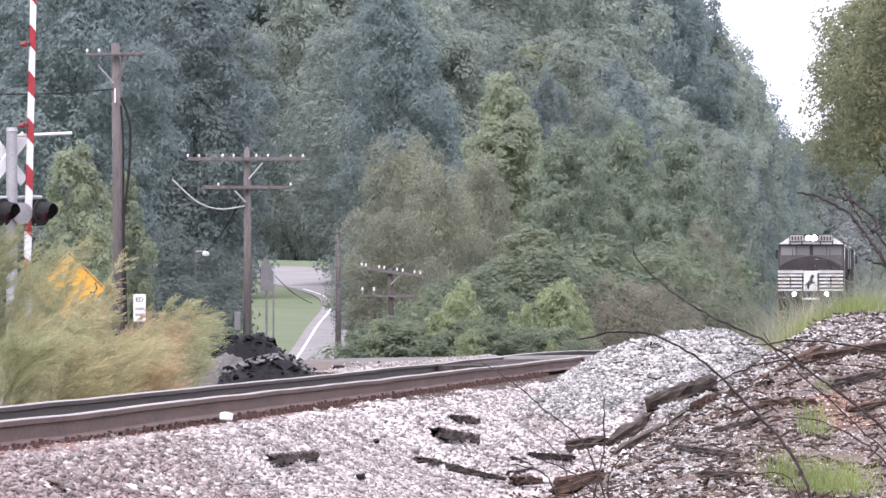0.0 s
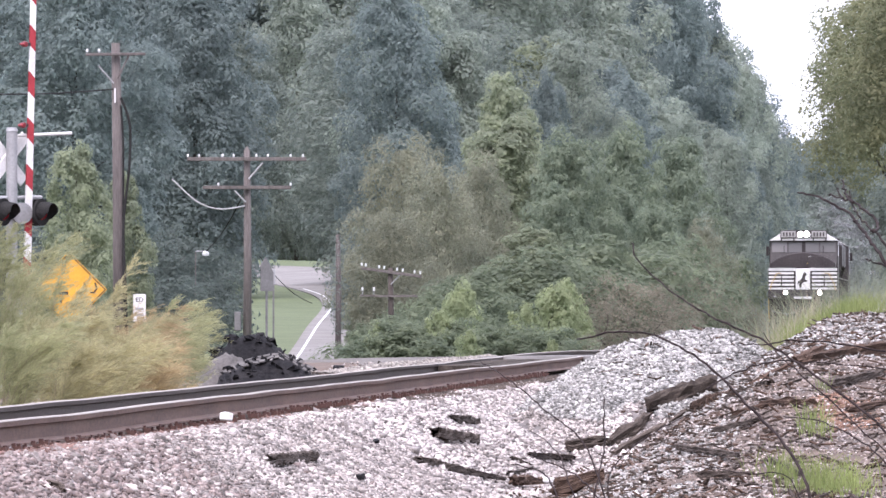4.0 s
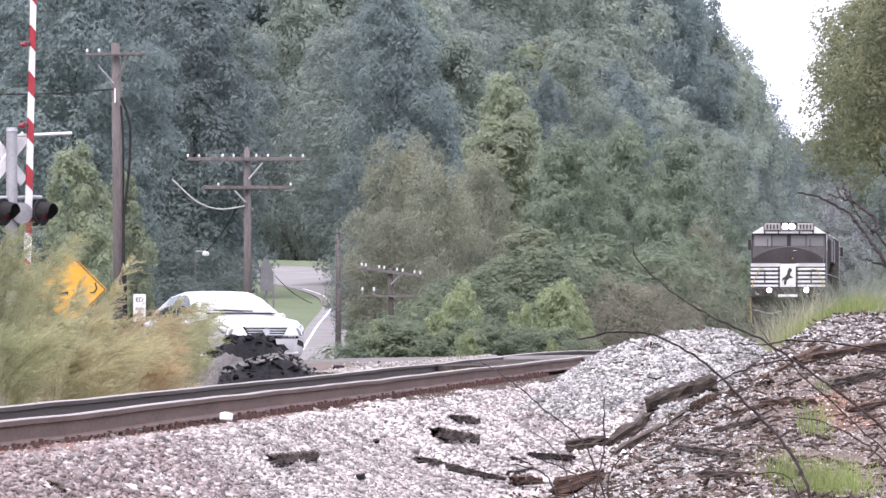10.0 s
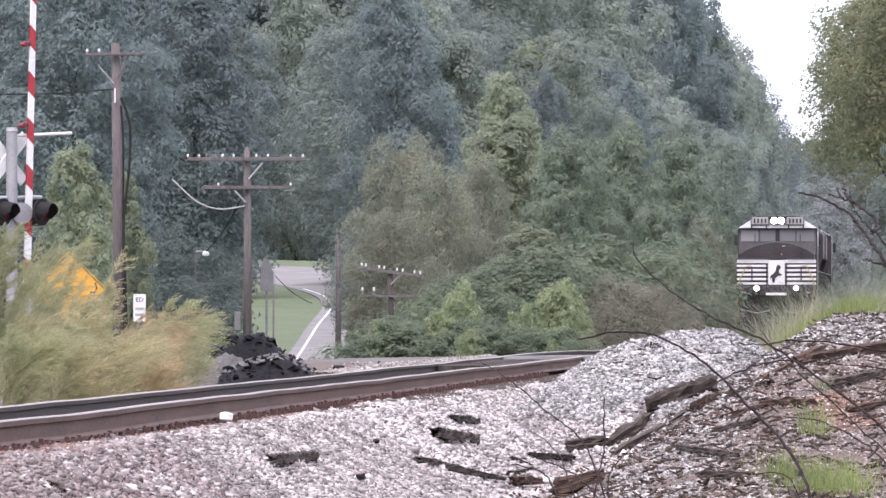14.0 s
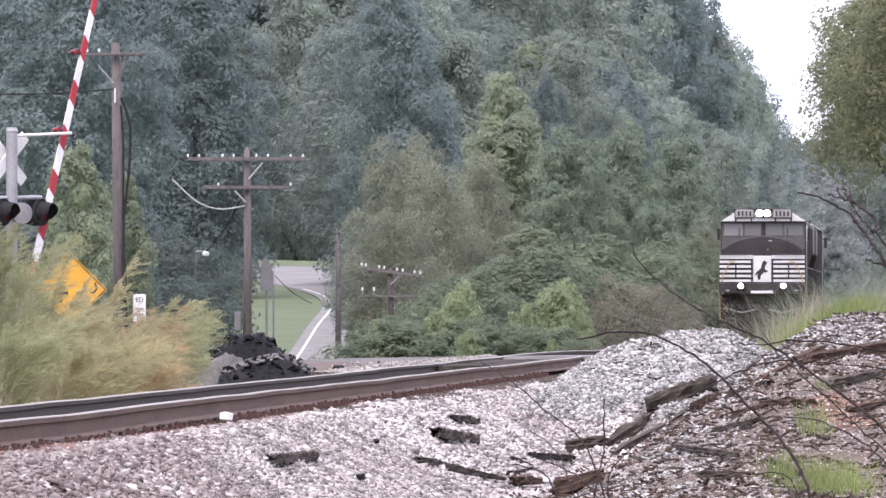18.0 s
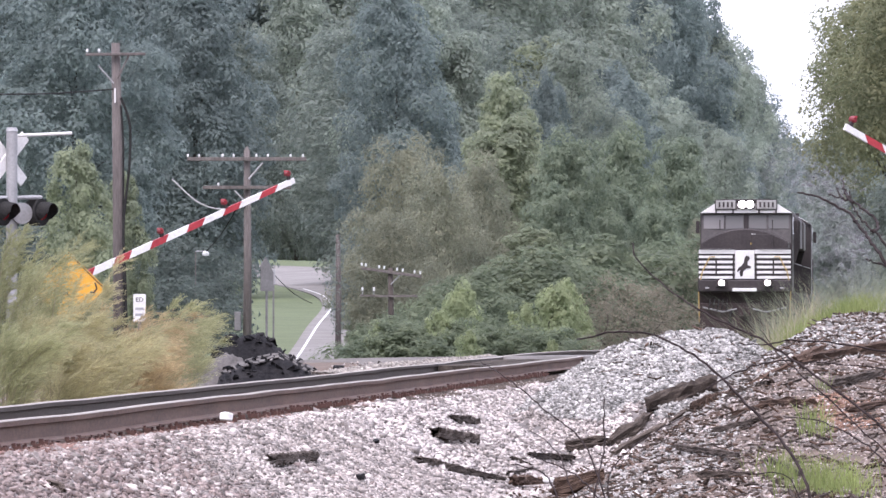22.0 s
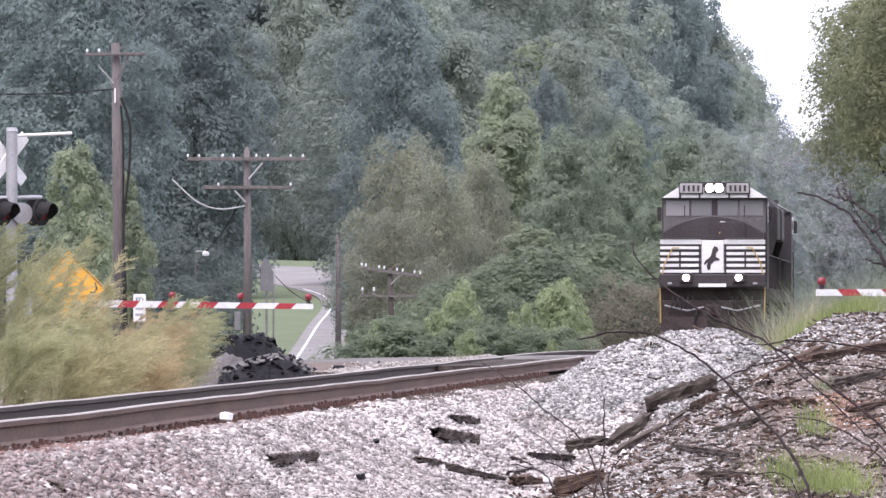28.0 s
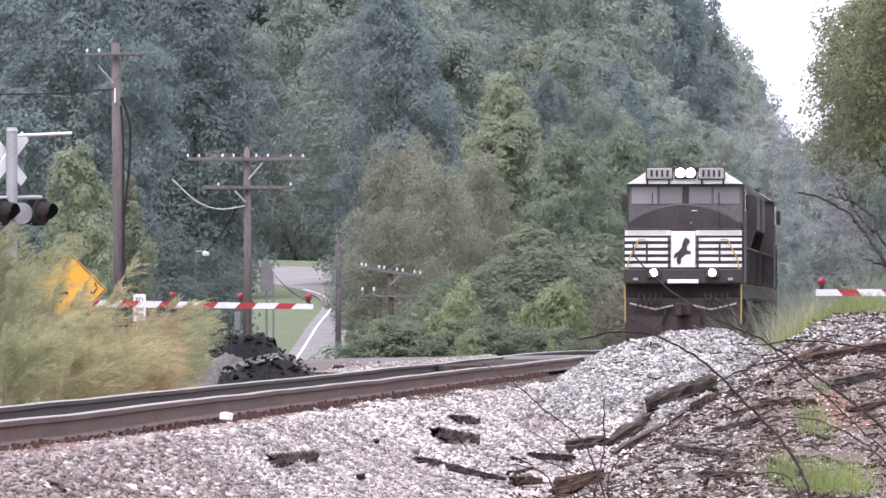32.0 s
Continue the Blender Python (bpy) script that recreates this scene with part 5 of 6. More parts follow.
# ---- poles ----
def insulator(parent, x, y, z, s=0.52):
    part("insulator", Shape().tube([(x, y, z), (x, y, z + 0.04 * s), (x, y, z + 0.06 * s), (x, y, z + 0.13 * s), (x, y, z + 0.15 * s)], [0.02, 0.055 * s, 0.03, 0.05 * s, 0.02], 8), PORCELAIN, parent, "white glass insulator")


def make_pole(m, height, r, label):
    t = thing("utility_pole", m, label, "utility pole", "poles beside the track")
    part("pole", Shape().tube([(0, 0, -0.4), (0.02, 0, height * 0.5), (0, 0, height)], [r * 1.15, r, r * 0.8], 14), POLE_WOOD, t, "cracked weathered wood", smooth=True)
    return t


def crossarm(t, z, half, pins, size=0.11, tilt=0.0):
    arm = part("crossarm", Shape().box((0, -0.16, z), (2 * half, 0.10, size)), POLE_WOOD, t, "weathered crossarm", bevel=0.01)
    for x in pins:
        insulator(arm, x, -0.16, z + size / 2)
    return arm


x, y, z = (-6.741, 204.71, 1.230)
pole = make_pole(pose(x, y, -0.75, 0, -0.6, 0), 7.2, 0.115, "weathered brown utility pole with drooping cables")
arm = crossarm(pole, 6.96, 0.62, (), 0.06)
for px in (-0.71, -0.46):
    insulator(arm, px + 0.12, -0.16, 7.0)
part("brace", Shape().tube([(-0.36, -0.17, 6.72), (-0.04, -0.16, 6.35)], 0.018, 6), ALU, pole, "pale metal brace")
part("brace", Shape().tube([(0.3, -0.17, 6.98), (0.04, -0.16, 6.45)], 0.018, 6), POLE_WOOD, pole)
part("guard_strip", Shape().box((-0.02, -0.14, 6.1), (0.035, 0.03, 0.3)), WHITE, pole, "pale metal strip")
part("service_cable", Shape().tube(glide([(0.1, -0.15, 6.05), (0.28, -0.16, 5.5), (0.26, -0.15, 4.6), (0.13, -0.14, 3.4), (0.16, -0.14, 2.0), (0.18, -0.14, 0.4)], 6), 0.028, 6), RUBBER, pole, "black drooping service cable")
part("service_cable", Shape().tube(glide([(0.1, -0.15, 5.9), (0.14, -0.16, 5.0), (0.12, -0.14, 3.0), (0.13, -0.14, 0.2)], 6), 0.022, 6), RUBBER, pole)

x, y, z = (-5.103, 255.88, 0.194)
pole = make_pole(pose(x, y, -0.85), 5.95, 0.105, "old telegraph pole with two crossarms and glass insulators")
part("pole_tip", Shape().tube([(0, 0, 5.94), (0, 0, 6.06)], [0.085, 0.01], 10), POLE_WOOD, pole)
crossarm(pole, 5.72, 1.55, [-1.53, -1.24, -0.63, -0.34, 0.25, 0.55, 1.14, 1.46], 0.10)
low = crossarm(pole, 4.98, 1.15, [-0.74, 1.14], 0.09)
part("brace", Shape().tube([(0.42, -0.2, 5.62), (0.05, -0.14, 5.2)], 0.03, 6), ALU, pole, "pale diagonal brace")
part("brace", Shape().tube([(-0.32, -0.2, 4.9), (-0.03, -0.14, 4.6)], 0.025, 6), ALU, pole)
part("drop_wire", Shape().tube(glide([(-1.95, 0, 5.2), (-1.3, -0.1, 4.62), (-0.7, -0.1, 4.42), (-0.05, -0.1, 4.5)], 6), 0.022, 5), ALU, pole, "slack pale wire")
part("cabinet", Shape().box((-0.24, -0.12, 1.5), (0.17, 0.14, 0.5)), SIGN_BACK, pole, "grey cable box", bevel=0.02)

x, y, z = (-3.207, 300.00, -0.576)
pole = make_pole(pose(x, y, ground(x, y)), 3.3 - ground(x, y), 0.085, "bare grey pole overgrown by vines")
rng = np.random.default_rng(9)
count = 420
vine = np.stack([rng.normal(0, 0.13, count), rng.normal(0, 0.13, count), rng.uniform(0.6, 4.0, count)], 1)
leaf_cloud("vine", vine, rng.normal(size=(count, 3)), rng.uniform(0.06, 0.14, count), LEAF_OAK, pole, 9, "climbing vine leaves")
x, y, z = (-1.476, 276.19, 0.792)
g = ground(x, y)
pole = make_pole(pose(x, y, g, 0, 0, -12), 2.15 - g, 0.085, "short telegraph pole with a tilted crossarm among the shrubs")
pole.children[0].data.materials[0] = BARK
arm = part("crossarm", Shape().box((0, 0, 0), (1.75, 0.08, 0.08), Matrix.Translation((0.05, -0.12, 2.02 - g)) @ Matrix.Rotation(radians(8), 4, "Y")), POLE_WOOD, pole, "weathered tilted crossarm", bevel=0.01)
for px in (-0.8, -0.68, -0.3, -0.15, 0.22, 0.38, 0.72, 0.88):
    insulator(arm, px, -0.12, 2.09 - g - 0.14 * px, 0.6)
part("brace", Shape().tube([(0.3, -0.13, 1.95 - g), (0.03, -0.1, 1.68 - g)], 0.018, 6), ALU, pole, "pale brace")
low = part("crossarm", Shape().box((0.2, -0.12, 1.36 - g), (1.2, 0.06, 0.06)), POLE_WOOD, pole)
for px in (-0.78, -0.45):
    part("insulator_pin", Shape().tube([(px, -0.12, 1.36 - g), (px, -0.12, 1.52 - g)], 0.012, 5), ALU, low)
    insulator(low, px, -0.12, 1.5 - g, 0.7)
part("crossarm_end", Shape().box((-0.6, -0.12, 1.37 - g), (0.5, 0.05, 0.05)), POLE_WOOD, pole)

# wires between the poles
for a, b, sag in (((-9.378, 193.33, 5.132), (-6.835, 204.71, 5.489), 0.05), ((-5.103, 255.88, 4.165), (-6.983, 290.00, 2.715), 0.2), ((-6.480, 348.00, 2.925), (-4.978, 386.67, 1.287), 0.3)):
    a, b = Vector(a), Vector(b)
    pts = [a.lerp(b, i / 12) - Vector((0, 0, sag * math.sin(math.pi * i / 12))) for i in range(13)]
    tagged(part("wire", Shape().tube(pts, 0.016, 5), RUBBER), "thin dark overhead wire", "wire", "overhead wires")
for px, py, pz, rod in ((*(-10.733, 290.00, 3.182), -0.55), (*(-7.000, 290.00, 2.632), -0.3)):
    g = ground(px, py)
    t = thing("yard_lamp", pose(px, py, 0), "small white lamp on a thin post among the trees", "lamp", "small lamps")
    part("post", Shape().tube([(rod, 0.1, g - 0.2), (rod, 0.1, pz + 0.1)], 0.016, 6), POLE_WOOD, t)
    part("bracket", Shape().tube([(rod, 0.1, pz + 0.08), (0, 0, pz + 0.08)], 0.02, 6), ALU, t)
    part("shade", Shape().tube([(0, 0, pz + 0.1), (0, 0, pz + 0.02), (0, 0, pz - 0.05)], [0.04, 0.11, 0.09], 12), PORCELAIN, t, "white lamp shade")


# ---- signs ----
def post_sign(m, post, label, plate, mat, category="road sign"):
    t = thing("road_sign", m, label, category)
    part("post", Shape().box((0, 0.04, post / 2 - 0.3), (0.06, 0.05, post + 0.6)), SIGN_BACK, t, bevel=0.008)
    p = part("plate", plate, mat, t, bevel=0.004)
    return t, p


x, y, z = (-6.305, 165.71, 1.189)
d = 0.645
sign, p = post_sign(pose(x, y, 0, 0, 0, 4), z + 0.3, "orange-yellow diamond warning sign with black marks behind the tall weeds", Shape().prism([(-d, z), (0, z - d), (d, z), (0, z + d)], -0.02, 0.02), YELLOW)
for a, b in (((-d, z), (0, z + d)), ((0, z + d), (d, z)), ((d, z), (0, z - d)), ((0, z - d), (-d, z))):
    q = [(v[0] * k, z + (v[1] - z) * k) for k in (0.93, 0.965) for v in (a, b)]
    part("border_line", Shape().prism([q[0], q[1], q[3], q[2]], -0.026, -0.018), BLACK, p, "thin black border")
part("symbol", Shape().tube([(0.44, -0.024, z + 0.12), (0.47, -0.024, z + 0.02), (0.42, -0.024, z - 0.05), (0.36, -0.024, z - 0.04)], 0.014, 6), BLACK, p, "black mark")
part("symbol", Shape().box((-0.12, -0.024, z - 0.06), (0.22, 0.01, 0.05)).box((-0.14, -0.024, z - 0.2), (0.05, 0.01, 0.05)), BLACK, p, "black mark")

x, y, z = (-6.102, 197.73, 0.926)
sign, p = post_sign(pose(x, y, 0), z + 0.2, "small white notice with black letters above the weeds", Shape().box((0, 0, z), (0.25, 0.015, 0.55)), WHITE)
text = bpy.data.curves.new("letters", "FONT")
text.body, text.size, text.extrude, text.align_x = "ED", 0.13, 0.003, "CENTER"
text.materials.append(BLACK)
letters = new("letters", text)
letters.parent, letters.matrix_basis = p, pose(0.0, -0.012, z + 0.12, 90, 0, 0)
for k in range(2):
    part("text_bar", Shape().box((0, -0.011, z - 0.02 - 0.12 * k), (0.17, 0.006, 0.05)), ALU, p, "faded line of text")

x, y, z = (-5.016, 280.65, 1.762)
sign, p = post_sign(pose(x, y, 0, 0, 0, 30), z + 0.4, "bare grey back of a road sign on a post", Shape().prism([(-0.22, z - 0.25), (0.2, z - 0.25), (0.2, z + 0.28), (-0.05, z + 0.72), (-0.22, z + 0.5)], -0.015, 0.015), SIGN_BACK)
x, y, z = (-5.357, 310.71, 2.058)
sign, p = post_sign(pose(x, y, 0), z + 0.3, "short grey marker post beside the lane", Shape().box((0, 0, z), (0.12, 0.02, 0.5)), ALU, "marker post")


# ---- tall feathery weeds ----
def make_weed(m, height, n, lean, seed, mat, label):
    """A clump of slender stems with upswept feathery sprays of fine threads, bent over by the wind."""
    rng = random.Random(seed)
    g = np.random.default_rng(seed + 300)
    t = thing("tall_weed", m, label, "weed", "tall feathery weeds beside the track")
    stems = Shape()
    root, way, size = [], [], []
    for k in range(n):
        a = rng.uniform(0, 2 * math.pi)
        r0 = rng.uniform(0, 0.22)
        h = height * (rng.uniform(0.72, 1.0) if k % 3 else rng.uniform(0.4, 0.75))
        out = rng.uniform(0.05, 0.55) * h * 0.42
        tipx, tipy = lean * h * rng.uniform(0.4, 1.2) + out * math.cos(a), out * math.sin(a)
        bx, by = r0 * math.cos(a), r0 * math.sin(a)
        line = glide([(bx, by, -0.05), (bx + tipx * 0.15, by + tipy * 0.2, h * 0.4), (bx + tipx * 0.45, by + tipy * 0.6, h * 0.76), (bx + tipx, by + tipy, h * 0.96)], 6)
        stems.tube(line, [0.009 * (1 - 0.045 * i) for i in range(len(line))], 4)
        for b in range(int(20 + 16 * h)):
            f = 0.22 + 0.78 * rng.random() ** 0.85
            i = min(len(line) - 2, int(f * (len(line) - 1)))
            d = (line[i + 1] - line[i]).normalized()
            q = Vector((rng.gauss(0, 1), rng.gauss(0, 1), rng.gauss(0, 1))).cross(d).normalized()
            root.append(line[i].lerp(line[i + 1], rng.random()))
            way.append((q * rng.uniform(0.35, 0.8) + d).normalized())
            size.append(rng.uniform(0.16, 0.44) * (1.25 - 0.75 * f))
    tagged(part("stalk", stems, STRAW, t), kind="stuff")
    root, way, size = np.array(root), np.array(way), np.array(size)
    wind = np.array((0.55, 0.05, -0.28))
    each = 20
    pick = np.repeat(np.arange(len(root)), each)
    u = np.tile((np.arange(each) + 0.5) / each, len(root)) + g.uniform(-0.02, 0.02, len(pick))
    s = root[pick] + size[pick][:, None] * (way[pick] * u[:, None] + wind * (u ** 2)[:, None] * 0.7)
    along_it = unit(way[pick] + wind * 1.4 * u[:, None])
    d = unit(along_it + g.normal(0, 0.34, s.shape))
    le = (0.035 + 0.075 * (1 - u) * g.random(len(u)))[:, None] + 0.02
    w = unit(np.cross(d, g.normal(size=s.shape)))
    v = np.stack([s - w * 0.0014, s + d * le * 0.5 - w * 0.0028, s + d * le, s + d * le * 0.5 + w * 0.0028], 1)
    fast_mesh("foliage", v.reshape(-1, 3), np.arange(4 * len(s)).reshape(-1, 4), mat, t, "feathery plumes")
    return t


weeds = []
WEED_LOOKS = {LEAF_OLIVE: "tall feathery yellow-green weed swaying beside the track", LEAF_FENNEL: "pale straw-green feathery weed leaning over the stones", LEAF_RUST: "feathery weed faded to rusty yellow"}
for i, (px, py, h, n, lean, mat) in enumerate((
        (-5.36, 116, 2.57, 16, 0.15, LEAF_OLIVE),
        (-5.26, 119, 2.50, 14, 0.2, LEAF_OLIVE),
        (-5.03, 121, 2.44, 7, 0.2, LEAF_FENNEL),
        (-4.84, 118, 2.50, 4, 0.12, LEAF_OLIVE),
        (-4.69, 122, 2.10, 3, 0.3, LEAF_FENNEL),
        (-4.48, 124, 2.40, 4, 0.15, LEAF_FENNEL),
        (-4.90, 113, 1.66, 16, 0.35, LEAF_FENNEL),
        (-4.55, 114, 1.50, 16, 0.4, LEAF_FENNEL),
        (-4.23, 116, 1.46, 14, 0.45, LEAF_FENNEL),
        (-4.03, 120, 1.57, 14, 0.4, LEAF_RUST),
        (-3.98, 124, 1.40, 16, 0.4, LEAF_RUST),
        (-4.85, 109, 1.50, 20, 0.35, LEAF_OLIVE),
        (-3.95, 112, 1.21, 18, 0.5, LEAF_FENNEL),
        (-4.26, 110, 1.21, 18, 0.45, LEAF_FENNEL),
        (-3.65, 118, 1.16, 16, 0.45, LEAF_RUST),
        (-4.23, 142, 1.70, 14, 0.35, LEAF_OLIVE),
        (-3.98, 145, 1.72, 12, 0.30, LEAF_OLIVE),
        (-4.05, 140, 1.48, 14, 0.3, LEAF_OLIVE),
        (-3.80, 147, 1.50, 6, 0.2, LEAF_OLIVE))):
    weeds.append(make_weed(pose(px, py, ground(px, py)), h, n, lean, i, mat, WEED_LOOKS[mat]))


# ---- grass ----
def make_grass(m, spread_x, spread_y, n, height, mat, seed, label, name="grass_tuft"):
    rng = random.Random(seed)
    v = []
    for k in range(n):
        x, y = rng.gauss(0, spread_x), rng.gauss(0, spread_y)
        h = height * rng.uniform(0.4, 1.15)
        a = rng.uniform(0, 2 * math.pi)
        lx, ly = math.cos(a) * h * rng.uniform(0.1, 0.9), math.sin(a) * h * rng.uniform(0.1, 0.6)
        w = 0.0022 + 0.0022 * rng.random()
        wx, wy = -math.sin(a + 0.7) * w, math.cos(a + 0.7) * w
        z = ground(m.translation.x + x, m.translation.y + y) - m.translation.z - 0.02
        b = (x + lx * 0.35, y + ly * 0.35, z + h * 0.62)
        v += [(x - wx, y - wy, z), (x + wx, y + wy, z), (b[0] + wx, b[1] + wy, b[2]), (b[0] - wx, b[1] - wy, b[2]), (b[0] - wx, b[1] - wy, b[2]), (b[0] + wx, b[1] + wy, b[2]), (x + lx + wx * 0.2, y + ly, z + h), (x + lx - wx * 0.2, y + ly, z + h)]
    ob = fast_mesh(name, v, np.arange(len(v)).reshape(-1, 4), mat)
    ob.matrix_basis = m
    return tagged(ob, label, "grass", kind="stuff")


for i, (q, sx, sy, n, h, mat) in enumerate((
        ((2.90, 76.70, -0.657), 0.13, 0.8, 210, 0.30, BLADE_BRIGHT), ((3.12, 76.70, -0.657), 0.12, 0.8, 230, 0.25, BLADE_BRIGHT), ((2.70, 79.00, -0.540), 0.09, 0.6, 100, 0.22, BLADE_BRIGHT), ((3.22, 85.40, -0.302), 0.07, 0.7, 80, 0.30, BLADE_BRIGHT), ((3.575, 92.70, 0.015), 0.04, 0.5, 40, 0.16, BLADE),
        ((4.6, 124, ground(4.6, 124)), 0.22, 1.2, 900, 0.32, BLADE_BRIGHT), ((5.1, 124, ground(5.1, 124)), 0.25, 1.2, 900, 0.30, BLADE_BRIGHT), ((4.25, 122.5, ground(4.25, 122.5)), 0.16, 1.0, 500, 0.36, BLADE_BRIGHT), ((3.95, 122, ground(3.95, 122)), 0.12, 1.0, 250, 0.3, BLADE))):
    make_grass(pose(*q), sx, sy, n, h, mat, i, "bright green grass tuft on the bank")
for i, (q, n, h) in enumerate((((5.438, 135.94, 0.790), 260, 0.45), ((4.969, 135.94, 0.688), 220, 0.42), ((5.906, 135.94, 0.884), 220, 0.42), ((4.688, 139.20, 0.569), 300, 0.5), ((4.368, 139.20, 0.489), 200, 0.5))):
    make_grass(pose(q[0], q[1], ground(q[0], q[1])), 0.3, 2.0, n, h, BLADE_PALE, 20 + i, "pale grass behind the crest of the bank", "tall_grass")
for i, (px, py) in enumerate(((3.75, 121.8), (4.0, 122.4), (4.25, 123.2), (4.6, 125), (3.5, 121))):
    make_grass(pose(px, py, ground(px, py)), 0.16, 1.0, 150, 0.62, STRAW if i % 2 else BLADE_PALE, 50 + i, "thin dry grass stalks at the crest of the bank", "dry_grass")
for i, (px, py) in enumerate(((6.9, 190), (7.4, 192), (8.0, 189), (8.6, 191))):
    make_grass(pose(px, py, ground(px, py)), 0.4, 2.0, 1100, 2.0, BLADE_REED, 30 + i, "tall pale reeds beyond the crossing", "tall_reeds")


# ---- broken timber, stones and litter ----
def timber(a, b, w, h, mat, label, name="timber_piece", seed=0):
    """A splintered length of old sleeper lying from a to b."""
    a, b = Vector(a), Vector(b)
    rng = random.Random(seed)
    d = (b - a)
    n = max(5, int(d.length / 0.13))
    side = Vector((d.y, -d.x, 0)).normalized()
    if side.length < 0.1:
        side = Vector((1, 0, 0))
    up = side.cross(d).normalized()
    if up.z < 0:
        up = -up
    rings = []
    m = Matrix.Translation(a) @ Matrix((side, d.normalized(), up)).transposed().to_4x4()
    back = m.inverted()
    corners = [(-1, -0.9), (-0.2, -1), (0.95, -1), (1, -0.25), (0.82, -0.05), (1, 0.72), (0.5, 1), (0.15, 0.72), (-0.5, 0.92), (-1.0, 0.6), (-0.84, 0.05)]
    skew = [rng.uniform(-0.09, 0.09) for _ in corners]
    for i in range(n + 1):
        f = i / n
        p = a.lerp(b, f) + up * (h * 0.45 + 0.02 + h * 0.18 * noise.noise((f * 3, seed, 1))) + side * w * 0.5 * noise.noise((f * 2.5, seed, 5))
        thin = 1.0 - 0.55 * max(0, f - 0.55) * (seed % 3) / 1.0
        ring = []
        for (u, t), e in zip(corners, skew):
            end = d * (e + rng.uniform(-0.03, 0.03)) if i in (0, n) else Vector((0, 0, 0))
            k = rng.uniform(0.35, 0.95) if i in (0, n) else thin * rng.uniform(0.62, 1.15)
            ring.append(back @ (p + end + side * w * 0.5 * u * k + up * h * 0.5 * t * k))
        rings.append(ring)
    ob = part(name, Shape().loft(rings), mat)
    ob.matrix_basis = m
    return tagged(ob, label, "wood debris", "broken timber on the ballast")


for i, (a, b, w, h, mat) in enumerate((
        ((-0.090, 98.40, -0.523), (0.366, 102.60, -0.644), 0.10, 0.09, TIMBER), ((0.097, 105.10, -0.434), (0.379, 108.10, -0.497), 0.07, 0.07, TIMBER), ((-0.249, 90.40, -0.665), (0.528, 95.70, -0.919), 0.07, 0.06, TIMBER), ((-1.351, 76.80, -0.474), (-1.065, 80.90, -0.507), 0.06, 0.07, TIMBER), ((-2.434, 60.50, -0.364), (-2.333, 60.40, -0.418), 0.04, 0.04, TIMBER),
        ((0.672, 96.70, -0.969), (0.969, 98.60, -1.001), 0.08, 0.08, TIMBER_RED), ((0.958, 106.80, -0.833), (1.448, 111.50, -0.937), 0.06, 0.05, TIMBER), ((0.714, 102.70, -0.822), (0.925, 103.20, -0.919), 0.05, 0.05, TIMBER), ((0.657, 98.60, -0.905), (0.987, 103.50, -0.941), 0.04, 0.04, TIMBER),
        ((1.441, 111.90, -0.827), (1.865, 111.50, -0.796), 0.12, 0.12, TIMBER), ((1.017, 88.00, -0.923), (1.427, 87.40, -0.792), 0.10, 0.12, TIMBER_RED), ((1.929, 111.50, -0.790), (2.358, 112.10, -0.520), 0.12, 0.12, TIMBER), ((2.375, 112.30, -0.458), (3.104, 113.00, -0.192), 0.19, 0.2, TIMBER), ((1.954, 111.10, -0.893), (2.844, 112.20, -0.412), 0.08, 0.08, TIMBER),
        ((2.849, 112.40, -0.369), (2.923, 100.50, -0.126), 0.10, 0.09, TIMBER_RED), ((2.859, 98.30, -0.149), (3.168, 95.70, -0.006), 0.08, 0.08, TIMBER), ((2.123, 88.80, -0.519), (2.488, 82.30, -0.503), 0.06, 0.06, TIMBER), ((3.081, 98.20, -0.024), (3.494, 98.70, 0.172), 0.08, 0.07, TIMBER_RED), ((3.642, 98.10, 0.203), (4.501, 99.90, 0.321), 0.13, 0.13, TIMBER_RED), ((3.562, 99.00, 0.198), (3.864, 100.20, 0.308), 0.10, 0.12, TIMBER_RED),
        ((2.970, 91.30, -0.159), (3.374, 89.50, -0.127), 0.09, 0.08, TIMBER_RED), ((3.651, 92.60, 0.016), (4.223, 94.70, 0.110), 0.09, 0.09, TIMBER), ((2.722, 91.80, -0.242), (3.229, 91.20, -0.090), 0.06, 0.05, TIMBER_RED), ((3.625, 88.10, -0.181), (4.018, 89.40, -0.126), 0.08, 0.07, TIMBER_RED), ((2.454, 89.70, -0.376), (2.822, 88.30, -0.269), 0.05, 0.05, TIMBER), ((2.685, 81.10, -0.510), (2.858, 78.20, -0.602), 0.05, 0.05, TIMBER), ((2.099, 80.10, -0.633), (2.482, 79.10, -0.599), 0.05, 0.05, TIMBER), ((3.277, 94.10, 0.005), (3.629, 94.80, 0.098), 0.06, 0.06, TIMBER))):
    timber(a, b, w * (1.35 if i < 14 else 1.0), h * (1.3 if i < 14 else 1.0), mat, "rotten reddish piece of old sleeper" if mat is TIMBER_RED else "weathered dark splintered piece of timber", seed=i)


def lump(name, at, size, mat, label, category, seed):
    rng = random.Random(seed)
    s = Shape()
    s.box((0, 0, size[2] * 0.4), size)
    s.v = [(x * rng.uniform(0.75, 1.1), y * rng.uniform(0.75, 1.1), z * rng.uniform(0.85, 1.1)) for x, y, z in s.v]
    ob = part(name, s, mat, bevel=min(size) * 0.15)
    ob.matrix_basis = pose(at[0], at[1], at[2] + 0.045, rng.uniform(-8, 8), rng.uniform(-8, 8), rng.uniform(-30, 30))
    return tagged(ob, label, category)


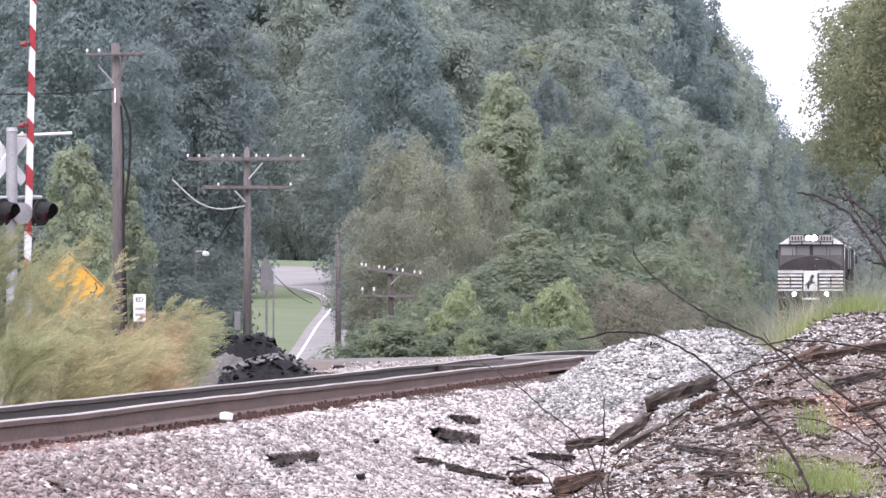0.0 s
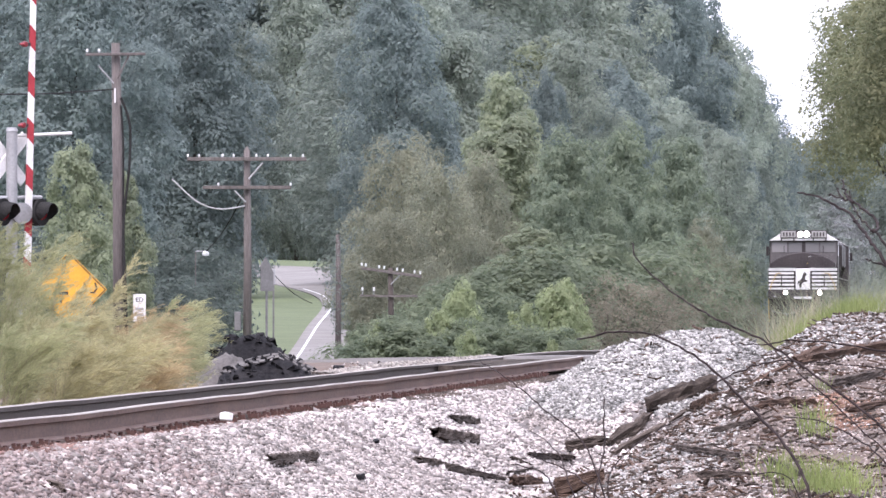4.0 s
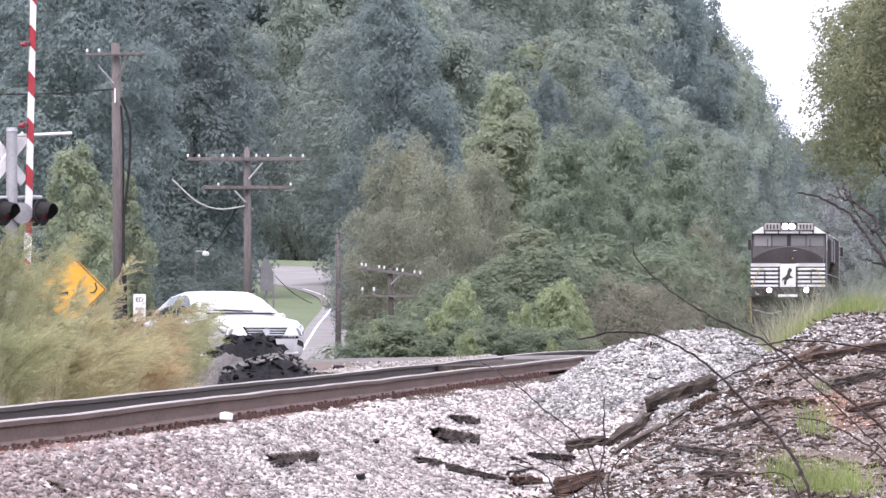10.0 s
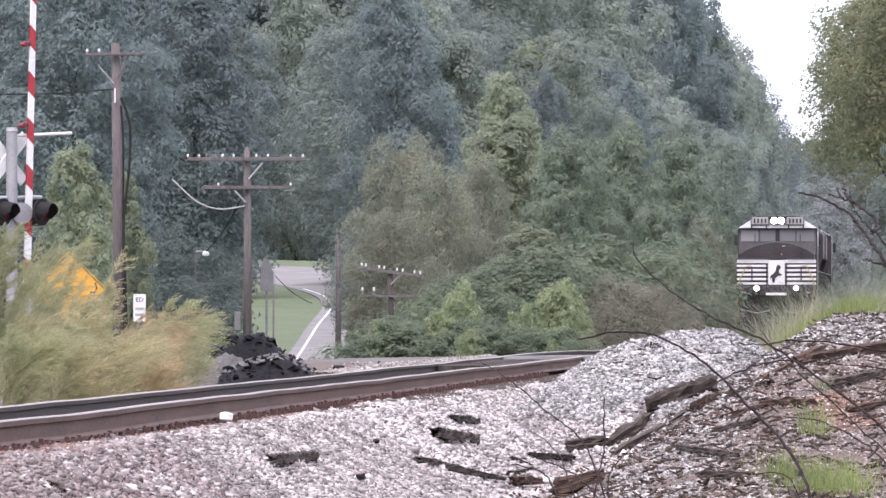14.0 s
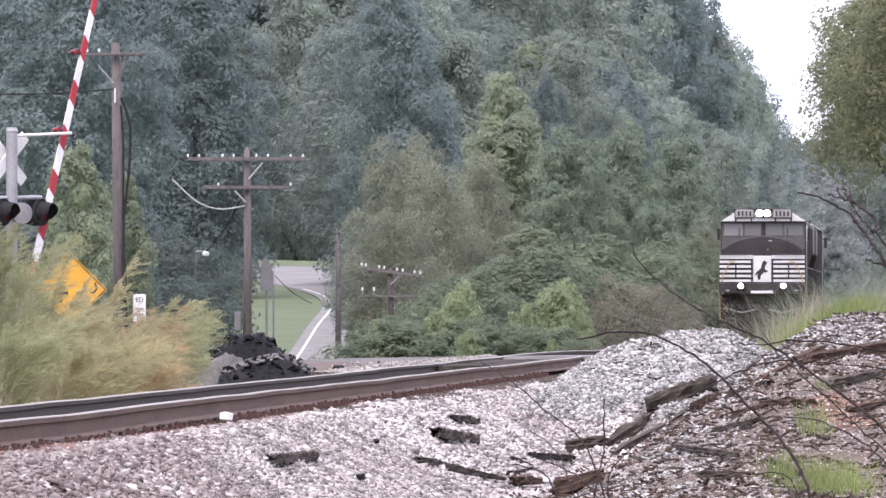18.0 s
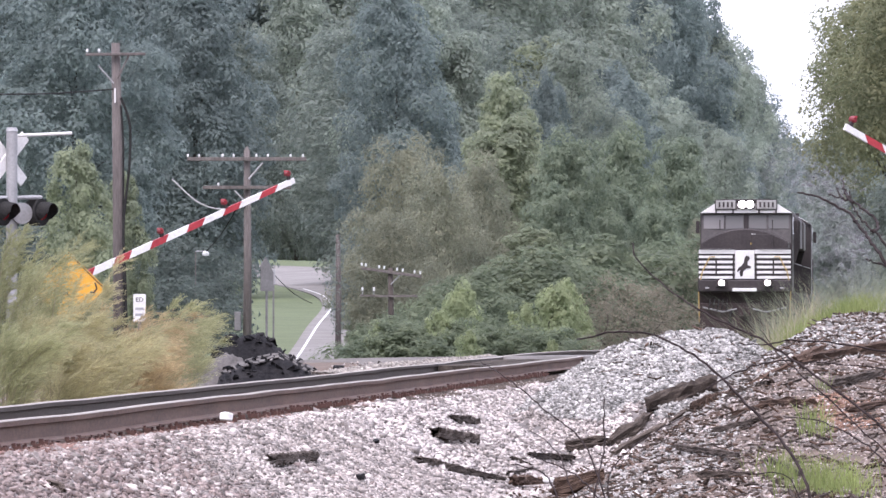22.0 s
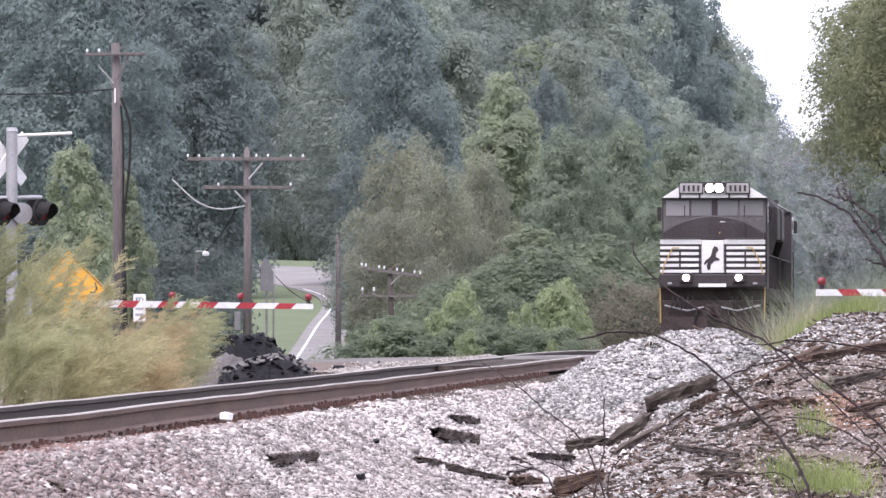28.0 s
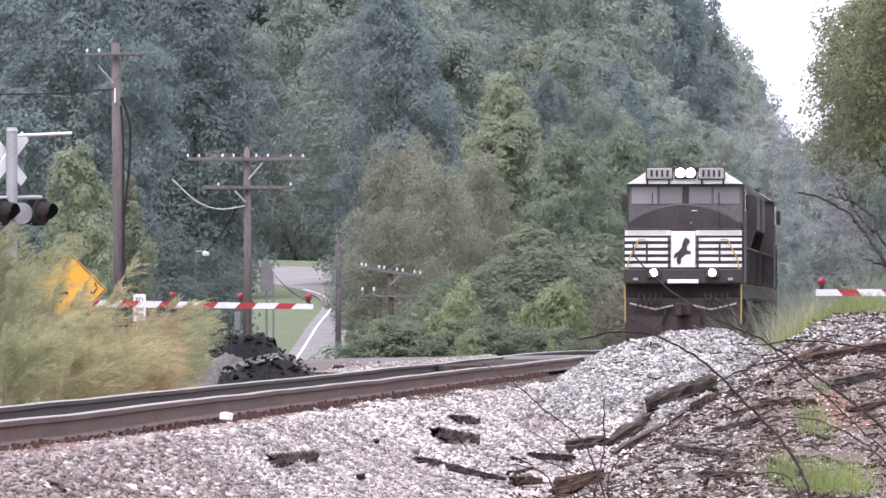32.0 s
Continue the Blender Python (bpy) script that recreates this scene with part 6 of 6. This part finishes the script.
lump("pale_block", (-1.820, 82.46, -0.212), (0.07, 0.14, 0.07), CONCRETE, "small bright white block beside the rail", "block", 1)
lump("pale_block", (1.043, 98.60, -1.001), (0.13, 0.15, 0.06), CONCRETE, "small bright white block among splintered wood", "block", 2)
lump("dark_lump", (-0.683, 81.40, -0.692), (0.05, 0.15, 0.05), TAR, "small dark lump on the ballast", "stone", 3)
lump("dark_lump", (-0.610, 89.90, -0.492), (0.05, 0.15, 0.03), TAR, "small dark lump on the ballast", "stone", 4)

# heap of torn asphalt beyond the rails
heap = thing("tar_heap", pose(-2.71, 150.0, 0.0), "heap of torn black asphalt with grey broken slabs beyond the rails", "asphalt heap")
REAR_CREST = ((-1.05, -0.55), (-0.92, -0.1), (-0.84, 0.22), (-0.62, 0.27), (-0.54, 0.40), (-0.17, 0.46), (0.0, 0.42), (0.26, 0.21), (0.45, 0.03), (0.7, -0.3), (0.95, -0.55))
FRONT_CREST = ((-0.8, -0.55), (-0.7, -0.2), (-0.6, -0.08), (-0.35, 0.04), (0.0, 0.125), (0.33, 0.16), (0.56, 0.03), (0.78, -0.1), (0.95, -0.3), (1.1, -0.55))
GREY_CREST = ((-1.35, -0.55), (-1.1, -0.22), (-0.85, 0.05), (-0.6, 0.17), (-0.36, 0.10), (-0.2, -0.15), (-0.05, -0.55))


def crest_at(crest, x):
    for (a, za), (b, zb) in zip(crest, crest[1:]):
        if a <= x <= b:
            return za + (zb - za) * (x - a) / (b - a)
    return -0.6


def mound(name, crest, y0, depth, rough, mat, label, seed):
    """A crumbled ridge under a crest line, broken into facets."""
    nx, ny = 64, 17
    lo, hi = crest[0][0], crest[-1][0]
    v = []
    for i in range(nx):
        for j in range(ny):
            x, t = lo + (hi - lo) * i / (nx - 1), 2 * j / (ny - 1) - 1
            z = -0.58 + (crest_at(crest, x) + 0.58) * (1 - abs(t) ** 1.6)
            z += rough * (noise.noise((x * 9, t * 5, seed)) + 0.8 * noise.noise((x * 21, t * 11, seed + 4))) * (1 - t * t)
            v.append((x + 0.4 * rough * noise.noise((x * 14, t * 9, seed + 8)), y0 + depth * t, z))
    q = [(i * ny + j, (i + 1) * ny + j, (i + 1) * ny + j + 1, i * ny + j + 1) for i in range(nx - 1) for j in range(ny - 1)]
    return fast_mesh(name, v, q, mat, heap, label)


mound("rear_mound", REAR_CREST, 0.5, 1.0, 0.055, TAR, "crumbled black asphalt", 1)
mound("front_mound", FRONT_CREST, -0.5, 0.8, 0.05, TAR, "crumbled black asphalt", 2)
mound("grey_slab_face", GREY_CREST, -0.1, 0.7, 0.05, SLAB_GREY, "dusty grey broken asphalt", 3)
rng = random.Random(5)
for k in range(150):
    crest, y0, depth, seed = ((REAR_CREST, 0.5, 1.0, 1), (FRONT_CREST, -0.5, 0.8, 2))[k % 2]
    x, t = rng.uniform(crest[1][0], crest[-2][0]), -rng.random() ** 1.3
    z = -0.58 + (crest_at(crest, x) + 0.58) * (1 - abs(t) ** 1.6)
    big = rng.choice((0.25, 0.3, 0.4, 0.7))
    s = Shape().box((0, 0, 0), (rng.uniform(0.08, 0.22) * big, rng.uniform(0.1, 0.3) * big, rng.uniform(0.03, 0.09) * big), Euler((rng.uniform(-0.7, 0.7), rng.uniform(-0.7, 0.7), rng.uniform(0, 3))).to_matrix().to_4x4())
    s.v = [(px * rng.uniform(0.6, 1.25) + x, py * rng.uniform(0.6, 1.25) + y0 + depth * t, pz * rng.uniform(0.6, 1.3) + z + 0.01) for px, py, pz in s.v]
    part("slab", s, TAR, heap)
for k in range(34):
    f = k / 33
    x = -0.62 + 1.42 * f + rng.uniform(-0.03, 0.03)
    s = Shape().box((0, 0, 0), (rng.uniform(0.03, 0.12), 0.10, rng.uniform(0.006, 0.016)), Euler((0.3, rng.uniform(-0.2, 0.2) - (0.2 if f < 0.6 else -0.5), rng.uniform(-0.4, 0.4))).to_matrix().to_4x4())
    s.v = [(px + x, py - 0.62 - 0.25 * (k % 3), pz + crest_at(FRONT_CREST, x) + 0.01 - 0.035 * (k % 3)) for px, py, pz in s.v]
    part("slab_edge", s, SLAB_GREY, heap, "pale worn edge of a slab")
lump("dark_lump", (-1.559, 147.46, -0.149), (0.17, 0.3, 0.11), TAR, "chunk of torn asphalt beyond the rail", "asphalt chunk", 8)


# ---- dead branches near the eye ----
def branch(pts, r, label="thin dead branch arching over the bank", seed=0):
    rng = random.Random(seed)
    line = glide(pts, 7)
    n = len(line)
    line = [p + Vector((rng.gauss(0, 0.003), 0, rng.gauss(0, 0.003))) for p in line]
    ob = part("dead_branch", Shape().tube(line, [r * 0.72 * (1.0 - 0.5 * i / n) for i in range(n)], 6), TWIG, smooth=True)
    return tagged(ob, label, "branch", "dead branches on the bank")


branch([(1.759, 44.62, -0.597), (1.669, 44.62, -0.140), (1.562, 44.85, 0.093), (1.415, 45.08, 0.258), (1.214, 45.31, 0.464), (1.010, 45.55, 0.586), (0.832, 45.79, 0.615), (0.630, 46.03, 0.580)], 0.011, seed=1)
branch([(2.319, 44.05, -0.176), (2.000, 44.39, 0.170), (1.656, 44.62, 0.442), (1.459, 44.85, 0.577), (1.285, 45.08, 0.660), (1.096, 45.31, 0.769), (0.906, 45.55, 0.942), (0.882, 45.67, 1.022)], 0.009, seed=2)
branch([(2.463, 45.79, 0.423), (2.085, 46.28, 0.521), (1.727, 46.52, 0.574), (1.522, 46.77, 0.552), (1.408, 47.03, 0.562)], 0.007, seed=3)
branch([(0.815, 43.50, -0.415), (0.693, 43.72, -0.044), (0.621, 43.94, 0.130), (0.447, 44.16, 0.274), (0.296, 44.39, 0.400), (0.169, 44.62, 0.480)], 0.006, seed=4)
branch([(0.631, 44.62, -0.443), (0.701, 44.85, -0.088), (0.736, 45.08, 0.090), (0.742, 45.31, 0.321)], 0.007, seed=5)
branch([(0.717, 45.19, -0.457), (0.580, 45.43, -0.071), (0.528, 45.67, 0.056), (0.406, 45.91, 0.158)], 0.005, seed=6)
branch([(2.447, 47.00, -0.529), (2.319, 47.15, 0.470), (2.131, 47.30, 0.931), (2.088, 47.45, 1.014), (2.040, 47.60, 1.092), (2.006, 47.75, 1.148), (1.971, 47.90, 1.193), (1.894, 48.05, 1.239), (1.817, 48.20, 1.280), (1.745, 48.35, 1.293)], 0.013, seed=7)
branch([(2.528, 47.00, -0.529), (2.373, 47.15, 0.578), (2.131, 47.30, 1.026), (2.061, 47.45, 1.109), (2.008, 47.60, 1.179), (1.986, 47.75, 1.236), (1.979, 47.90, 1.293)], 0.009, seed=8)
branch([(2.058, 47.00, 1.089), (2.086, 47.15, 1.109), (2.085, 47.30, 1.146), (2.034, 47.45, 1.199), (1.991, 47.60, 1.239), (1.964, 47.75, 1.252), (1.883, 47.90, 1.279)], 0.011, seed=9)
branch([(1.961, 47.00, 1.232), (1.948, 47.15, 1.250), (1.935, 47.30, 1.285), (1.928, 47.45, 1.338)], 0.01, seed=17)
branch([(1.912, 47.00, 1.248), (1.905, 47.15, 1.264), (1.892, 47.30, 1.301)], 0.008, seed=18)
branch([(2.258, 47.00, 0.849), (2.124, 47.15, 0.925), (2.082, 47.30, 0.945), (2.039, 47.45, 0.965)], 0.009, seed=19)
branch([(2.411, 45.79, -0.419), (2.074, 46.03, -0.002), (1.957, 46.28, 0.101), (1.781, 46.52, 0.192), (1.616, 46.77, 0.208)], 0.006, seed=10)
branch([(2.431, 45.19, -0.275), (2.047, 45.43, 0.059), (1.748, 45.67, 0.340), (1.573, 45.91, 0.501), (1.497, 46.03, 0.607)], 0.006, seed=11)

branch([(0.628, 48.33, -0.479), (0.558, 48.33, -0.207), (0.492, 48.60, -0.089), (0.340, 48.88, -0.048)], 0.008, seed=12)
branch([(0.960, 49.71, -0.455), (0.760, 49.71, -0.204), (0.649, 50.00, -0.105), (0.451, 50.29, -0.023)], 0.007, seed=13)
branch([(0.929, 51.18, -0.547), (0.856, 51.18, -0.194), (0.964, 51.48, -0.021), (1.134, 51.79, 0.088), (1.335, 52.10, 0.186)], 0.006, seed=14)
branch([(1.874, 49.71, -0.512), (1.760, 49.71, -0.141), (1.569, 50.00, -0.111), (1.318, 50.29, -0.081)], 0.005, seed=15)
branch([(1.294, 48.33, 0.326), (1.497, 48.60, 0.430), (1.730, 48.88, 0.463), (2.215, 49.15, 0.419), (2.574, 49.43, 0.290)], 0.006, seed=16)


# ---- exhaust smoke: soft clouds of tiny flakes ----
SMOKE = bpy.data.materials.new("exhaust_smoke")
SMOKE.use_nodes = True
n, l = SMOKE.node_tree.nodes, SMOKE.node_tree.links
n["Principled BSDF"].inputs["Base Color"].default_value = (0.24, 0.245, 0.255, 1)
n["Principled BSDF"].inputs["Roughness"].default_value = 1.0
thin, blend = n.new("ShaderNodeBsdfTransparent"), n.new("ShaderNodeMixShader")
blend.inputs["Fac"].default_value = 0.04
l.new(thin.outputs[0], blend.inputs[1])
l.new(n["Principled BSDF"].outputs[0], blend.inputs[2])
l.new(blend.outputs[0], n["Material Output"].inputs["Surface"])
smoke = thing("exhaust_smoke", pose(16, 455, 0), "thin bluish grey exhaust smoke drifting behind the locomotive", "smoke")
for i, (cx, cy, cz, rx, ry, rz, count) in enumerate(((1.4, 26, 5.6, 1.8, 8, 1.1, 400), (2.8, 46, 5.2, 2.8, 12, 1.7, 1300), (4.0, 70, 4.4, 3.8, 16, 2.4, 2000), (3.4, 56, 2.4, 3.2, 12, 1.9, 1500))):
    rng = np.random.default_rng(40 + i)
    d = rng.normal(0, 0.5, (count, 3))
    spots = d * (rx, ry, rz) + (cx, cy, cz)
    puff = leaf_cloud("smoke_puff", spots, np.tile((0.0, -0.7, 0.7), (count, 1)), rng.uniform(0.25, 0.5, count), SMOKE, smoke, 60 + i, slim=0.9)
    puff.visible_shadow = False


# ---- what moves ----
def motions():
    rows = []
    for t, y in ((0, 446.2), (3, 431), (6, 414.5), (9, 396.5), (13, 374.5), (16.5, 351.5), (19, 336.8), (21, 323), (23, 309.8), (25, 296), (27.5, 280.3), (29, 270.3), (30.5, 259.5), (32, 248.8)):
        y -= 0.35
        rows.append((t, y))
    walk(loco, [(t, pose(track_x(y), y, 0, 0, 0, -3.07)) for t, y in rows])
    walk(trailing, [(t, pose(track_x(y + 45.2), y + 45.2, 0, 0, 0, 176.93)) for t, y in rows])
    walk(smoke, [(t, pose(track_x(y), y, 0.02 * t, 0, 0, -3.07)) for t, y in rows])
    spots = [(0, along(166, -1.7)), (9.0, along(30.3, -1.7))]
    for t, x, y in ((9.5, -6.76, 190.7), (10.0, -4.12, 183.5), (10.5, -1.50, 176.4), (11.0, 1.46, 169.2), (11.5, 4.32, 162.1), (11.8, 6.25, 157.8), (12.1, 8.0, 153.5)):
        spots.append((t, (x, y, road_z(road_off(x, y)[0]))))
    spots += [(13.0, along(-36, -1.7)), (20, along(-140, -1.7)), (32, along(-200, -1.7))]
    rows = []
    for t, (x, y, z) in spots:
        u = road_off(x, y)[0]
        tilt = math.degrees(math.atan2(road_z(u - 1.35) - road_z(u + 1.35), 2.7))
        rows.append((t, pose(x, y, z + 0.03, -tilt, 0, 21.7)))
    walk(car, rows)
    for w in car_wheels:
        home = w.matrix_basis.translation.copy()
        turn = [(0, 0.0), (9.0, 0.0)] + [(9.0 + k / 30, 75.0 * k) for k in range(1, 106)] + [(32.0, 75.0 * 105)]
        walk(w, [(t, pose(*home, a, 0, 0)) for t, a in turn])
    far = ((0, 88.5), (17.0, 88.5), (17.5, 83), (18, 75.2), (19, 61.1), (20, 47.4), (21, 33.8), (22, 21.4), (23, 10.5), (24, 1.8), (24.5, -1.5), (25.1, -0.6), (32, -0.6))
    walk(far_arm, [(t, pose(*FAR_PIVOT, 0, 0, 33) @ pose(0, 0, 0, 0, -a, 0)) for t, a in far])
    near = ((0, 88.5), (17.1, 88.5), (18, 75), (19, 62), (20, 49), (21, 36.7), (22, 24.6), (23, 14), (24, 3.8), (24.6, -0.8), (25.2, 0.0), (32, 0.0))
    walk(near_arm, [(t, pose(*NEAR_PIVOT, 0, 0, 213) @ pose(0, 0, 0, 0, -a, 0)) for t, a in near])
    for i, w in enumerate(weeds):
        home = w.matrix_basis.copy()
        walk(w, [(k, home @ pose(0, 0, 0, 1.5 * math.sin(k * 1.3 + i), 2.5 * math.sin(k * 0.9 + i * 0.8), 0)) for k in range(33)])


motions()
